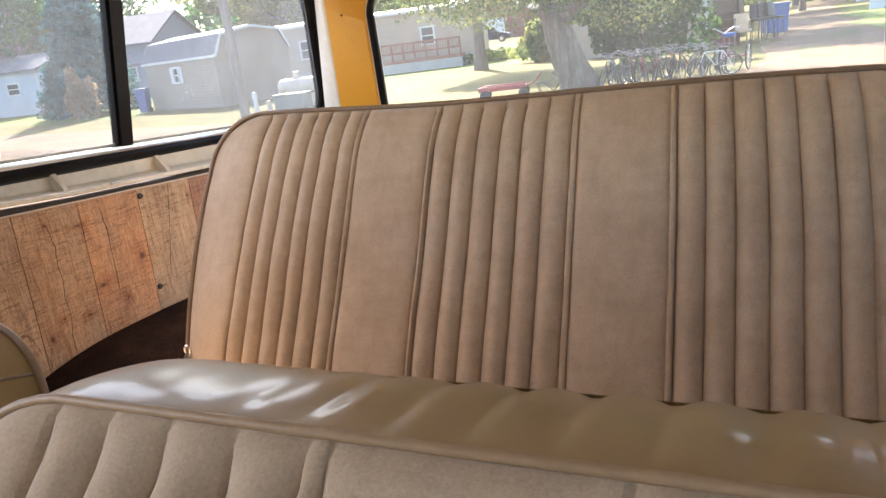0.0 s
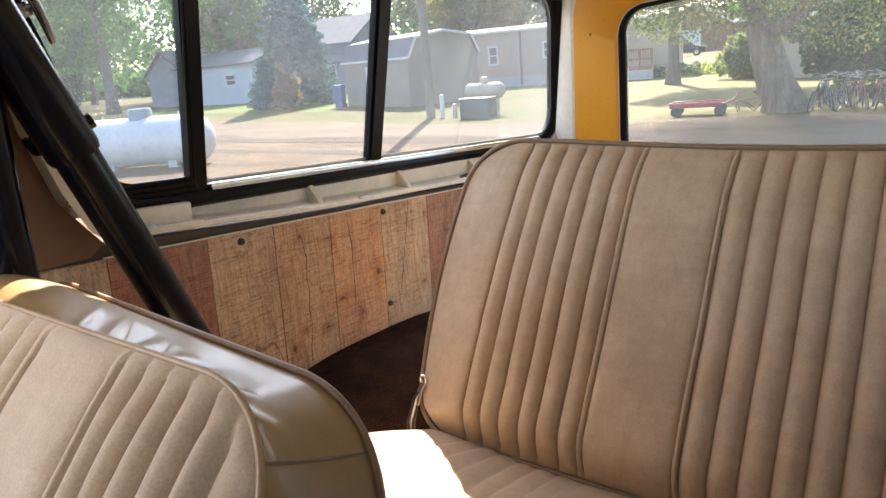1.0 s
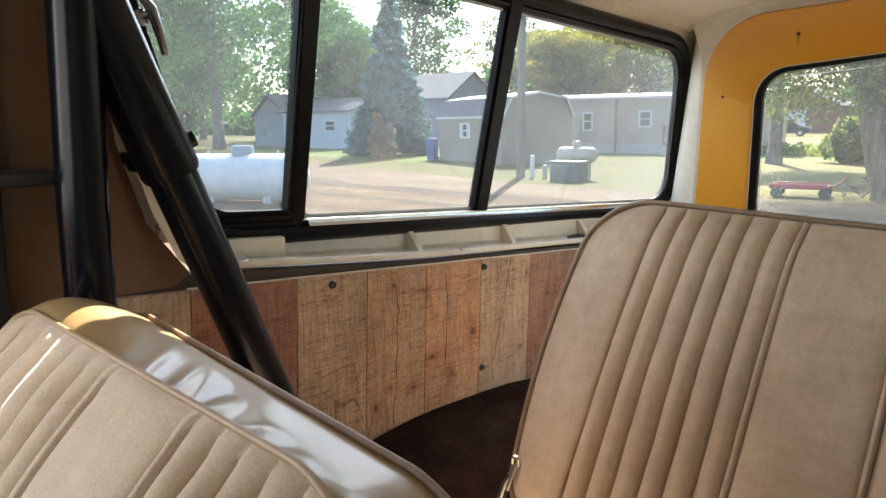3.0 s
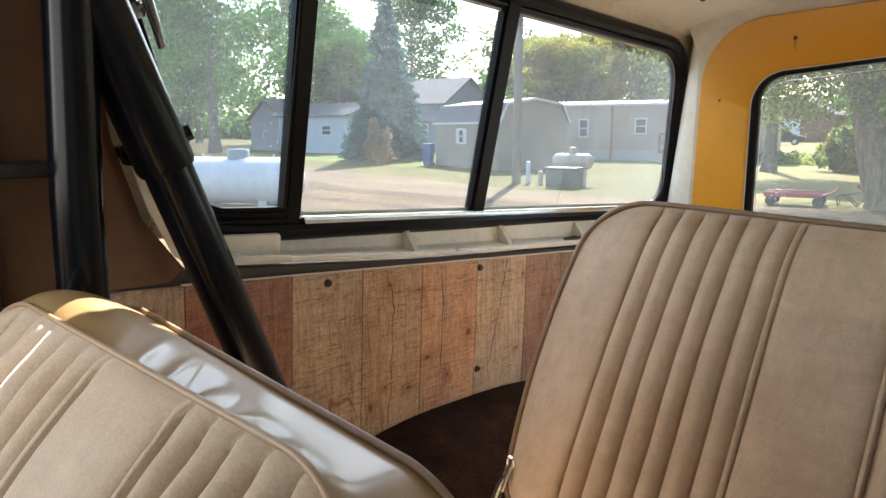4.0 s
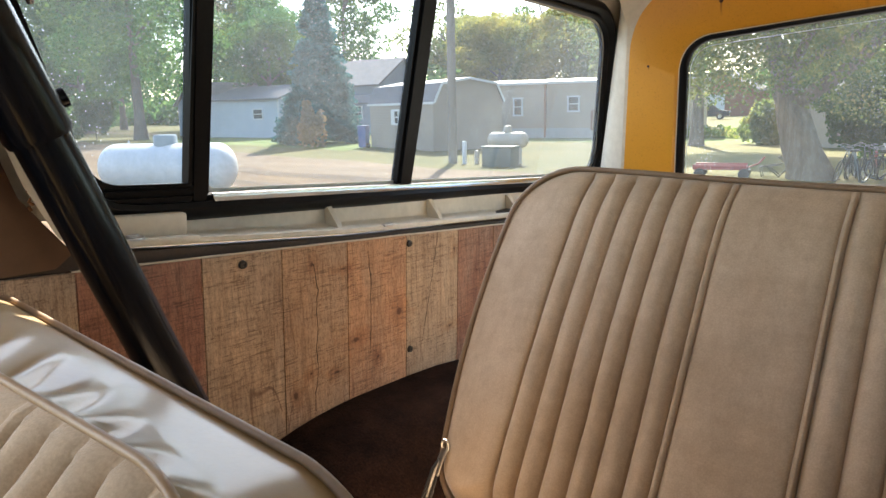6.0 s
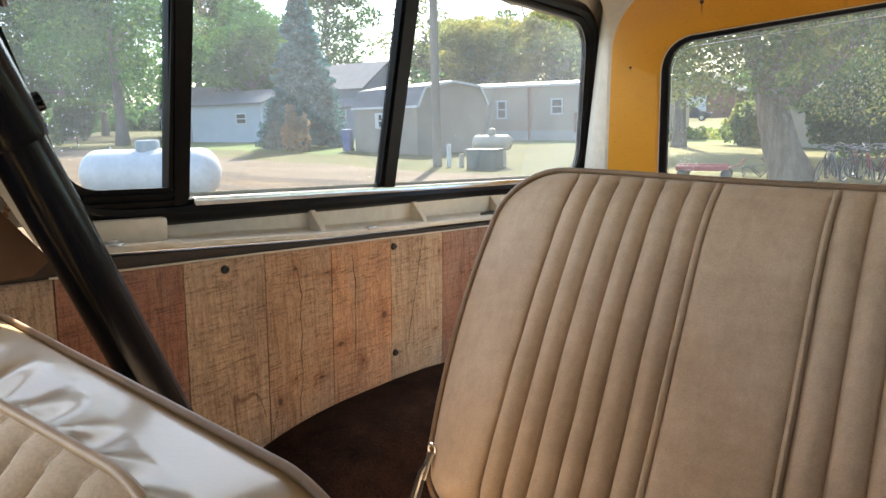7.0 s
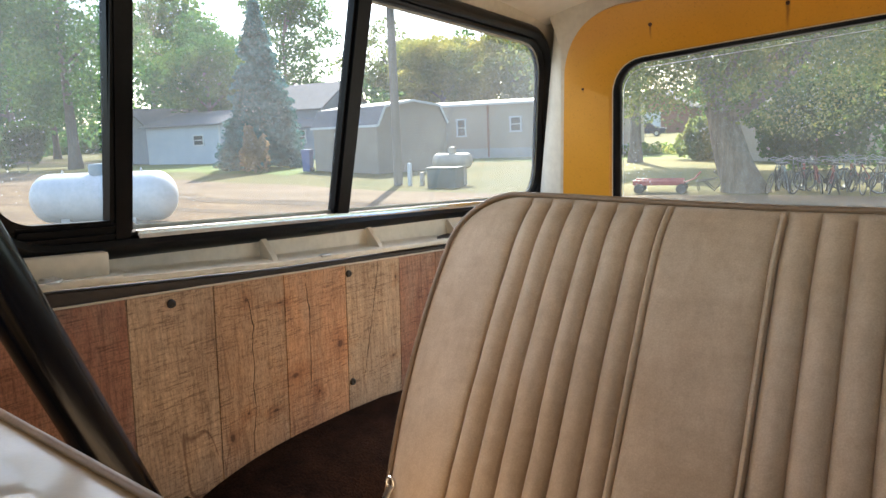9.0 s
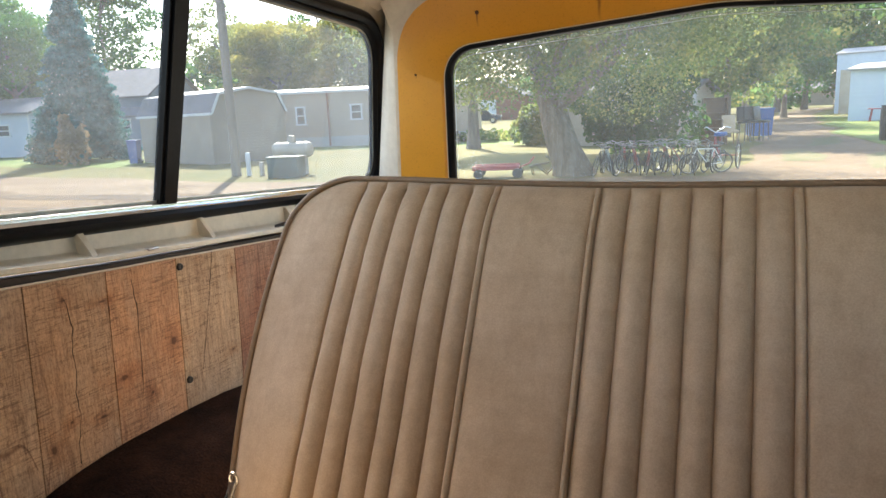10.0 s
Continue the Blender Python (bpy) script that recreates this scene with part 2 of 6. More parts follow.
    c = times(c, crack, [(0.03, (0.50, 0.42, 0.38)), (0.16, (1.0, 1.0, 1.0)), (0.30, (1.07, 1.06, 1.04)), (0.6, (1, 1, 1))])
    # knots, each an uneven dark eye in a brown ring
    wobble = node(m, "ShaderNodeTexNoise", Scale=70.0, Detail=4.0)
    wire(m, v, wobble.inputs["Vector"])
    sep = m.node_tree.nodes.new("ShaderNodeSeparateXYZ")
    wire(m, v, sep.inputs[0])
    eye = None
    for y, z, ry, rz in KNOTS:
        a = math_node(m, "DIVIDE", math_node(m, "SUBTRACT", sep.outputs[1], y - 0.8), ry)
        b = math_node(m, "DIVIDE", math_node(m, "SUBTRACT", sep.outputs[2], z - 1.2), rz)
        d = math_node(m, "ADD", math_node(m, "MULTIPLY", a, a), math_node(m, "MULTIPLY", b, b))
        eye = d if eye is None else math_node(m, "MINIMUM", eye, d)
    eye = math_node(m, "MULTIPLY", math_node(m, "SQRT", eye), math_node(m, "MULTIPLY_ADD", wobble.outputs["Fac"], 2.4, -0.25))
    c = times(c, math_node(m, "MULTIPLY", eye, 0.25), [(0.05, (0.26, 0.18, 0.14)), (0.10, (0.70, 0.58, 0.50)), (0.24, (0.88, 0.78, 0.70)), (0.55, (1, 1, 1))])
    wire(m, c, bsdf(m).inputs["Base Color"])
    bump(m, math_node(m, "ADD", saw, grain), 0.4, 0.0012)
    return m


WOOD = wood_paint()
# pale wood of the added board that bounces light, out of view
BOUNCE_BOARD = mottled("pale_bounce_wood", (0.42, 0.31, 0.19), (0.52, 0.40, 0.26), 5, 0.7, 0.15, 0.2, 0.002, stretch=(1, 8, 1))


def dusty_glass(name, tint, dirt, drops, smear=0.0):
    """Clear pane with its reflection, a film of dust and dried drops."""
    m = bpy.data.materials.new(name)
    m.use_nodes = True
    t = m.node_tree
    out = t.nodes["Material Output"]
    t.nodes.remove(t.nodes["Principled BSDF"])
    clear = node(m, "ShaderNodeBsdfTransparent", Color=(*tint, 1))
    gloss = node(m, "ShaderNodeBsdfGlossy", Roughness=0.02)
    lw = node(m, "ShaderNodeLayerWeight", Blend=0.5)
    fres = math_node(m, "MULTIPLY_ADD", math_node(m, "POWER", lw.outputs["Facing"], 5.0), 0.9, 0.035)
    a = t.nodes.new("ShaderNodeMixShader")
    wire(m, fres, a.inputs[0])
    wire(m, clear.outputs[0], a.inputs[1])
    wire(m, gloss.outputs[0], a.inputs[2])
    dust = node(m, "ShaderNodeBsdfDiffuse", Color=(0.75, 0.74, 0.70, 1))
    haze = node(m, "ShaderNodeBsdfTranslucent", Color=(0.64, 0.73, 0.79, 1))
    film = t.nodes.new("ShaderNodeMixShader")
    film.inputs[0].default_value = 0.6
    wire(m, dust.outputs[0], film.inputs[1])
    wire(m, haze.outputs[0], film.inputs[2])
    v = coords(m)
    patch = ramp(m, noise_tex(m, v, 5.0, 5, 0.6), [(0.32, (dirt * 0.72,) * 3), (0.78, (dirt * 1.45,) * 3)])
    dusty = patch.outputs[0]
    if smear:
        # dried wash streaks that thicken towards the rear corner
        sep = m.node_tree.nodes.new("ShaderNodeSeparateXYZ")
        wire(m, v, sep.inputs[0])
        runs = noise_tex(m, coords(m, (1.0, 1.0, 0.35)), 17, 5, 0.65)
        at_end = math_node(m, "ADD", sep.outputs[1], math_node(m, "MULTIPLY_ADD", runs, 0.30, -0.15))
        far = ramp(m, math_node(m, "MULTIPLY_ADD", at_end, 1.0, 0.4), [(0.55, (0, 0, 0)), (0.88, (smear,) * 3)])
        dusty = math_node(m, "ADD", dusty, far.outputs[0])
    vor = node(m, "ShaderNodeTexVoronoi", Scale=210.0)
    wire(m, v, vor.inputs["Vector"])
    where = ramp(m, noise_tex(m, v, 6.0, 4, 0.6), [(0.50, (0, 0, 0)), (0.66, (1, 1, 1))])
    spot = ramp(m, vor.outputs["Distance"], [(0.09, (drops,) * 3), (0.16, (0, 0, 0))])
    both = math_node(m, "ADD", dusty, math_node(m, "MULTIPLY", spot.outputs[0], where.outputs[0]))
    b = t.nodes.new("ShaderNodeMixShader")
    wire(m, both, b.inputs[0])
    wire(m, a.outputs[0], b.inputs[1])
    wire(m, film.outputs[0], b.inputs[2])
    wire(m, b.outputs[0], out.inputs[0])
    return m


GLASS_SIDE = dusty_glass("dusty_side_glass", (0.53, 0.57, 0.585), 0.046, 0.45, 0.045)
GLASS_REAR = dusty_glass("dusty_rear_glass", (0.82, 0.85, 0.82), 0.036, 0.75)

def dimming_glass(name, tint):
    """Clear pane that takes part of the light, with its reflection."""
    m = bpy.data.materials.new(name)
    m.use_nodes = True
    t = m.node_tree
    t.nodes.remove(t.nodes["Principled BSDF"])
    clear = node(m, "ShaderNodeBsdfTransparent", Color=(*tint, 1))
    gloss = node(m, "ShaderNodeBsdfGlossy", Roughness=0.02)
    mx = t.nodes.new("ShaderNodeMixShader")
    mx.inputs[0].default_value = 0.06
    wire(m, clear.outputs[0], mx.inputs[1])
    wire(m, gloss.outputs[0], mx.inputs[2])
    wire(m, mx.outputs[0], t.nodes["Material Output"].inputs[0])
    return m


# dark tint put in to dim the light from the front and far side
GLASS_DIMMING = dimming_glass("dimming_front_glass", (0.20, 0.21, 0.21))

# outdoors
def ground_mix(name, a, b, c, scale, fine_scale, bump_d, stretch=(1, 1, 1)):
    m = mat(name, a, 0.95, 0, 0.2)
    v = coords(m, stretch)
    r = ramp(m, noise_tex(m, v, scale, 6, 0.65), [(0.32, a), (0.52, b), (0.72, c)])
    n2 = noise_tex(m, v, fine_scale, 5, 0.7)
    d = ramp(m, n2, [(0.3, (0.72,) * 3), (0.7, (1.12,) * 3)])
    wire(m, mixc(m, 1.0, r.outputs[0], d.outputs[0], "MULTIPLY"), bsdf(m).inputs["Base Color"])
    bump(m, n2, 0.5, bump_d)
    return m


GRASS = ground_mix("dry_lawn", (0.052, 0.062, 0.012), (0.092, 0.082, 0.020), (0.130, 0.102, 0.036), 0.22, 6.0, 0.05)
LAWN = ground_mix("green_lawn", (0.064, 0.108, 0.019), (0.105, 0.14, 0.03), (0.165, 0.16, 0.052), 0.35, 7.0, 0.05)
GRAVEL = ground_mix("sandy_gravel", (0.098, 0.065, 0.036), (0.136, 0.094, 0.056), (0.170, 0.123, 0.078), 0.5, 9.0, 0.03, (0.5, 1.0, 1.0))
PALE_GRAVEL = ground_mix("pale_grey_gravel", (0.19, 0.165, 0.14), (0.25, 0.22, 0.185), (0.30, 0.265, 0.225), 0.5, 9.0, 0.03)
DIRT = ground_mix("brown_dirt", (0.066, 0.037, 0.016), (0.118, 0.073, 0.034), (0.172, 0.118, 0.062), 0.9, 11.0, 0.06, (0.30, 1.1, 1.0))
DARK_DIRT = ground_mix("dark_brown_dirt", (0.050, 0.031, 0.017), (0.075, 0.049, 0.027), (0.115, 0.080, 0.046), 0.9, 9.0, 0.05, (0.35, 1.2, 1.0))
WEEDS = ground_mix("sparse_weeds", (0.075, 0.088, 0.030), (0.12, 0.105, 0.052), (0.155, 0.118, 0.075), 1.6, 12.0, 0.04)
BARK = mottled("grey_bark", (0.10, 0.08, 0.06), (0.22, 0.185, 0.15), 3, 0.95, 0.4, 0.8, 0.05, stretch=(3, 3, 0.6), fine_scale=5)


def leaf_mat(name, dark, mid, light, through_light=0.68, clump_scale=0.7):
    m = mat(name, mid, 0.7, 0, 0.08)
    g = m.node_tree.nodes.new("ShaderNodeNewGeometry")
    clump = noise_tex(m, coords(m), clump_scale, 3, 0.6)
    tone = math_node(m, "MULTIPLY_ADD", g.outputs["Random Per Island"], 0.26, math_node(m, "MULTIPLY_ADD", clump, 2.3, -0.80))
    r = ramp(m, tone, [(0.05, dark), (0.5, mid), (0.95, light)])
    wire(m, r.outputs[0], bsdf(m).inputs["Base Color"])
    out = m.node_tree.nodes["Material Output"]
    tr = m.node_tree.nodes.new("ShaderNodeBsdfTranslucent")
    wire(m, r.outputs[0], tr.inputs["Color"])
    mx = m.node_tree.nodes.new("ShaderNodeMixShader")
    mx.inputs[0].default_value = through_light
    wire(m, bsdf(m).outputs[0], mx.inputs[1])
    wire(m, tr.outputs[0], mx.inputs[2])
    wire(m, mx.outputs[0], out.inputs[0])
    return m


LEAF_GREEN = leaf_mat("green_leaves", (0.026, 0.074, 0.026), (0.060, 0.142, 0.040), (0.165, 0.250, 0.055), 0.60, 0.45)
LEAF_YELLOW = leaf_mat("yellowing_leaves", (0.12, 0.16, 0.048), (0.24, 0.245, 0.066), (0.42, 0.35, 0.085), 0.66, 0.45)
LEAF_MIXED = leaf_mat("turning_leaves", (0.052, 0.092, 0.030), (0.120, 0.160, 0.048), (0.27, 0.25, 0.075), 0.62, 1.3)
NEEDLES = leaf_mat("blue_green_needles", (0.016, 0.070, 0.066), (0.040, 0.140, 0.132), (0.100, 0.255, 0.245), 0.35, 1.9)
LEAF_DARK = leaf_mat("dark_leaves", (0.02, 0.05, 0.012), (0.035, 0.08, 0.018), (0.065, 0.12, 0.028))
DEAD_TWIGS = leaf_mat("dead_tan_twigs", (0.23, 0.17, 0.10), (0.32, 0.25, 0.155), (0.40, 0.32, 0.21))


BARK_PALE = mottled("pale_grey_bark", (0.11, 0.085, 0.062), (0.25, 0.21, 0.16), 3, 0.95, 0.4, 0.8, 0.05, stretch=(3, 3, 0.6), fine_scale=5)


def siding(name, a, b, pitch=0.12):
    m = mat(name, a, 0.6)
    v = coords(m)
    sep = m.node_tree.nodes.new("ShaderNodeSeparateXYZ")
    wire(m, v, sep.inputs[0])
    r = ramp(m, noise_tex(m, v, 1.2, 5, 0.6), [(0.3, a), (0.7, b)])
    wire(m, r.outputs[0], bsdf(m).inputs["Base Color"])
    saw = math_node(m, "FRACT", math_node(m, "DIVIDE", sep.outputs[2], pitch))
    bump(m, saw, 0.5, 0.02)
    return m


SIDING_GREY = siding("grey_tan_siding", (0.25, 0.205, 0.16), (0.30, 0.25, 0.20))
SIDING_BLUE = siding("pale_blue_siding", (0.38, 0.41, 0.45), (0.44, 0.47, 0.51))
SIDING_SLATE = siding("slate_blue_siding", (0.19, 0.22, 0.26), (0.24, 0.27, 0.31))
SIDING_TAN = siding("tan_metal_siding", (0.32, 0.25, 0.185), (0.37, 0.295, 0.225), 0.2)
SIDING_WHITE = siding("white_metal_siding", (0.45, 0.50, 0.57), (0.50, 0.55, 0.62), 0.25)
SHINGLE = mottled("grey_shingles", (0.13, 0.125, 0.13), (0.20, 0.19, 0.20), 2.5, 0.9, 0.3, 0.5, 0.02)
ROOF_LIGHT = mottled("pale_metal_roof", (0.27, 0.26, 0.255), (0.33, 0.32, 0.315), 2, 0.5, 0.1, 0.1, 0.01)
WHITE_TRIM = mottled("white_trim_paint", (0.50, 0.50, 0.48), (0.58, 0.58, 0.56), 3, 0.5, 0.06, 0.05, 0.002)
PANE_DARK = mottled("dark_window_pane", (0.03, 0.035, 0.04), (0.06, 0.065, 0.07), 2, 0.08, 0.1, 0.0)
TANK_WHITE = mottled("white_tank_paint", (0.464, 0.464, 0.456), (0.576, 0.576, 0.558), 1.6, 0.4, 0.12, 0.05, 0.002)
TANK_TAN = mottled("weathered_tank_paint", (0.36, 0.30, 0.22), (0.47, 0.41, 0.32), 3, 0.5, 0.15, 0.05, 0.002)
GREY_CAP = mottled("blue_grey_paint", (0.15, 0.20, 0.22), (0.20, 0.25, 0.27), 6, 0.5, 0.1, 0.05, 0.002)
BOX_GREEN = mottled("dark_green_paint", (0.035, 0.065, 0.052), (0.06, 0.09, 0.075), 4, 0.55, 0.15, 0.05, 0.002)
POLE_WOOD = mottled("weathered_pole", (0.17, 0.145, 0.115), (0.26, 0.23, 0.19), 4, 0.9, 0.3, 0.4, 0.01, stretch=(3, 3, 0.4))
CONCRETE = mottled("grey_concrete", (0.36, 0.35, 0.33), (0.45, 0.44, 0.42), 4, 0.9, 0.2, 0.3, 0.01)
BIN_BLUE = mottled("blue_plastic", (0.012, 0.055, 0.20), (0.018, 0.075, 0.25), 3, 0.6, 0.1, 0.05, 0.002)
RED_PAINT = mottled("faded_red_paint", (0.21, 0.020, 0.026), (0.32, 0.05, 0.055), 6, 0.5, 0.2, 0.1, 0.002)
BLACK_METAL = mottled("black_metal", (0.015, 0.015, 0.016), (0.03, 0.03, 0.03), 12, 0.5, 0.2, 0.1, 0.002)
TYRE = mottled("tyre_rubber", (0.018, 0.018, 0.018), (0.03, 0.03, 0.03), 20, 0.8, 0.2, 0.2, 0.002)
WORN_RIM = mottled("dull_alloy", (0.16, 0.17, 0.18), (0.26, 0.27, 0.28), 20, 0.4, 0.2, 0.05, 0.001, metal=0.6)
CHROME = mottled("dull_chrome", (0.55, 0.56, 0.57), (0.68, 0.69, 0.70), 20, 0.3, 0.15, 0.05, 0.001, metal=1.0)
DARK_WOOD = mottled("dark_brown_wood", (0.09, 0.045, 0.025), (0.15, 0.08, 0.045), 5, 0.5, 0.25, 0.2, 0.004, stretch=(4, 4, 0.6))
TAN_FABRIC = mottled("tan_upholstery", (0.42, 0.30, 0.19), (0.50, 0.37, 0.25), 8, 0.9, 0.1, 0.2, 0.004)
DECK_WOOD = mottled("red_brown_deck", (0.20, 0.085, 0.05), (0.28, 0.13, 0.08), 5, 0.8, 0.2, 0.2, 0.005)
CAR_PAINT = mottled("dark_blue_car_paint", (0.02, 0.027, 0.045), (0.03, 0.036, 0.055), 3, 0.25, 0.1, 0.0)
FLOWERS = leaf_mat("mixed_flowers", (0.06, 0.14, 0.03), (0.14, 0.22, 0.04), (0.55, 0.50, 0.16))


# ---- mesh helpers ----
class Shape:
    """Collects vertices and faces of one part."""

    def __init__(self):
        self.v, self.f = [], []

    def add(self, verts, faces):
        n = len(self.v)
        self.v += [tuple(p) for p in verts]
        self.f += [tuple(i + n for i in f) for f in faces]
        return self

    def box(self, c, s, m=None, bevel=0.0):
        """Box of centre c and size s, turned by m, with chamfered edges."""
        bm = bmesh.new()
        bmesh.ops.create_cube(bm, size=1.0)
        for p in bm.verts:
            p.co = Vector((p.co.x * s[0], p.co.y * s[1], p.co.z * s[2]))
        if bevel:
            bmesh.ops.bevel(bm, geom=list(bm.edges), offset=min(bevel, min(s) * 0.45), segments=2, affect="EDGES", profile=0.5)
        bm.verts.index_update()
        t = Matrix.Translation(c) @ (m or Matrix())
        self.add([t @ p.co for p in bm.verts], [[p.index for p in f.verts] for f in bm.faces])
        bm.free()
        return self

    def tube(self, pts, r, seg=10, closed=False, caps=True, flat=1.0):
        """Round bar along pts; r is one radius or one for each point."""
        pts = [Vector(p) for p in pts]
        n = len(pts)
        rs = r if isinstance(r, (list, tuple)) else [r] * n
        rings, up = [], None
        for i, p in enumerate(pts):
            a = pts[(i - 1) % n] if closed or i > 0 else p
            b = pts[(i + 1) % n] if closed or i < n - 1 else p
            d = (b - a).normalized()
            if up is None:
                up = Vector((0, 0, 1)) if abs(d.z) < 0.9 else Vector((1, 0, 0))
            side = d.cross(up).normalized()
            up = side.cross(d).normalized()
            rings.append([p + (side * math.cos(t) + up * math.sin(t) * flat) * rs[i] for t in [2 * math.pi * k / seg for k in range(seg)]])
        faces = []
        for i in range(n if closed else n - 1):
            j = (i + 1) % n
            faces += [(i * seg + k, i * seg + (k + 1) % seg, j * seg + (k + 1) % seg, j * seg + k) for k in range(seg)]
        if caps and not closed:
            faces += [tuple(range(seg))[::-1], tuple((n - 1) * seg + k for k in range(seg))]
        return self.add([q for ring in rings for q in ring], faces)

    def prism(self, poly, lo, hi, at):
        """Polygon in two coordinates pushed from lo to hi; at(u, v, w) gives the place."""
        n = len(poly)
        vs = [at(u, v, lo) for u, v in poly] + [at(u, v, hi) for u, v in poly]
        fs = [tuple(range(n))[::-1], tuple(range(n, 2 * n))] + [(i, (i + 1) % n, n + (i + 1) % n, n + i) for i in range(n)]
        return self.add(vs, fs)

    def lathe(self, prof, at, seg=24):
        """Profile of (radius, height) turned round an axis; at(x, y, h)."""
        n = len(prof)
        vs = [at(r * math.cos(2 * math.pi * k / seg), r * math.sin(2 * math.pi * k / seg), h) for r, h in prof for k in range(seg)]
        fs = [(i * seg + k, i * seg + (k + 1) % seg, (i + 1) * seg + (k + 1) % seg, (i + 1) * seg + k) for i in range(n - 1) for k in range(seg)]
        return self.add(vs, fs)

    def grid(self, rows):
        """Sheet through rows of points."""
        n, w = len(rows), len(rows[0])
        return self.add([p for r in rows for p in r], [(i * w + k, i * w + k + 1, (i + 1) * w + k + 1, (i + 1) * w + k) for i in range(n - 1) for k in range(w - 1)])

    def ring(self, a, b):
        """Closed band between two loops of equal length."""
        n = len(a)
        return self.add(list(a) + list(b), [(i, (i + 1) % n, n + (i + 1) % n, n + i) for i in range(n)])


def part(name, shape, material, parent=None, label="", smooth=True, world_space=True, sharp=40):
    """One mesh object under a thing or under a part."""
    me = bpy.data.meshes.new(name)
    off = Vector((0, 0, 0))
    if parent is not None and world_space:
        o = parent
        while o is not None:
            off += o.location
            o = o.parent
    me.from_pydata([tuple(Vector(p) - off) for p in shape.v], [], shape.f)
    bm = bmesh.new()
    bm.from_mesh(me)
    bmesh.ops.remove_doubles(bm, verts=bm.verts, dist=1e-6)
    bmesh.ops.recalc_face_normals(bm, faces=bm.faces)
    bm.to_mesh(me)
    bm.free()
    if smooth:
        me.shade_smooth()
        me.set_sharp_from_angle(angle=radians(sharp))
    me.materials.append(material)
    ob = new(name, me)
    if parent is not None:
        ob.parent = parent
    if label:
        tagged(ob, label)
    return ob


def thing(name, place, label, category, group="", kind="", turn=0.0):
    ob = new(name)
    ob.empty_display_size = 0.1
    ob.matrix_basis = pose(*place, 0, 0, turn)
    return tagged(ob, label, category, group, kind)


def rounded(points, radii, steps=8):
    """Polygon with rounded corners."""
    out, n = [], len(points)
    for i in range(n):
        p, a, b = Vector(points[i]), Vector(points[i - 1]), Vector(points[(i + 1) % n])
        da, db = (a - p).normalized(), (b - p).normalized()
        half = da.angle(db) / 2
        cut = min(radii[i] / math.tan(half), (a - p).length * 0.48, (b - p).length * 0.48)
        s, e = p + da * cut, p + db * cut
        for k in range(steps + 1):
            t = k / steps
            out.append(((1 - t) ** 2 * s + 2 * t * (1 - t) * (p * 0.82 + (s + e) * 0.09) + t * t * e))
    return [(q.x, q.y) for q in out]


def radial(poly, centre, count=144):
    """Points of a polygon at even angles round a centre."""
    out, n = [], len(poly)
    for k in range(count):
        t = 2 * math.pi * (k + 0.31) / count
        d = (math.cos(t), math.sin(t))
        best = None
        for i in range(n):
            (x1, y1), (x2, y2) = poly[i], poly[(i + 1) % n]
            ex, ey = x2 - x1, y2 - y1
            den = d[0] * ey - d[1] * ex
            if abs(den) < 1e-12:
                continue
            s = ((x1 - centre[0]) * ey - (y1 - centre[1]) * ex) / den
            u = ((x1 - centre[0]) * d[1] - (y1 - centre[1]) * d[0]) / den
            if s > 0 and -1e-6 <= u <= 1 + 1e-6 and (best is None or s > best):
                best = s
        out.append((centre[0] + d[0] * best, centre[1] + d[1] * best))
    return out


def grown(poly, centre, d):
    """Loop pushed outwards by d, seen from its centre line."""
    out, n = [], len(poly)
    for i in range(n):
        a, b = Vector(poly[i - 1]), Vector(poly[(i + 1) % n])
        t = (b - a).normalized()
        nrm = Vector((t.y, -t.x))
        p = Vector(poly[i])
        if nrm.dot(p - Vector(centre)) < 0:
            nrm = -nrm
        q = p + nrm * d
        out.append((q.x, q.y))
    return out


# ---- the vehicle's shell ----
SIDE_X = -1.068          # inner face of the wood panelling


def rail(y):
    """Height of the top of the side panelling, which falls towards the rear."""
    return 1.636 - 0.075 * (y - 0.5)


def side(y, z, inset=0.0):
    """Place on the leaning side window's plane."""
    return (-1.10 + 0.24 * (z - 1.69) + inset, y, z)


def back(x, z, inset=0.0):
    """Place on the rear frame's plane; inset is towards the seats."""
    return (x, 1.425 - 0.15 * (z - 1.6) - inset, z)


WIN = rounded([(0.410, 1.706), (1.500, 1.636), (1.394, 1.947), (0.290, 2.005)], [0.06, 0.045, 0.085, 0.05])
WIN_C = (0.9, 1.82)
WIN_IN = radial(WIN, WIN_C, 300)


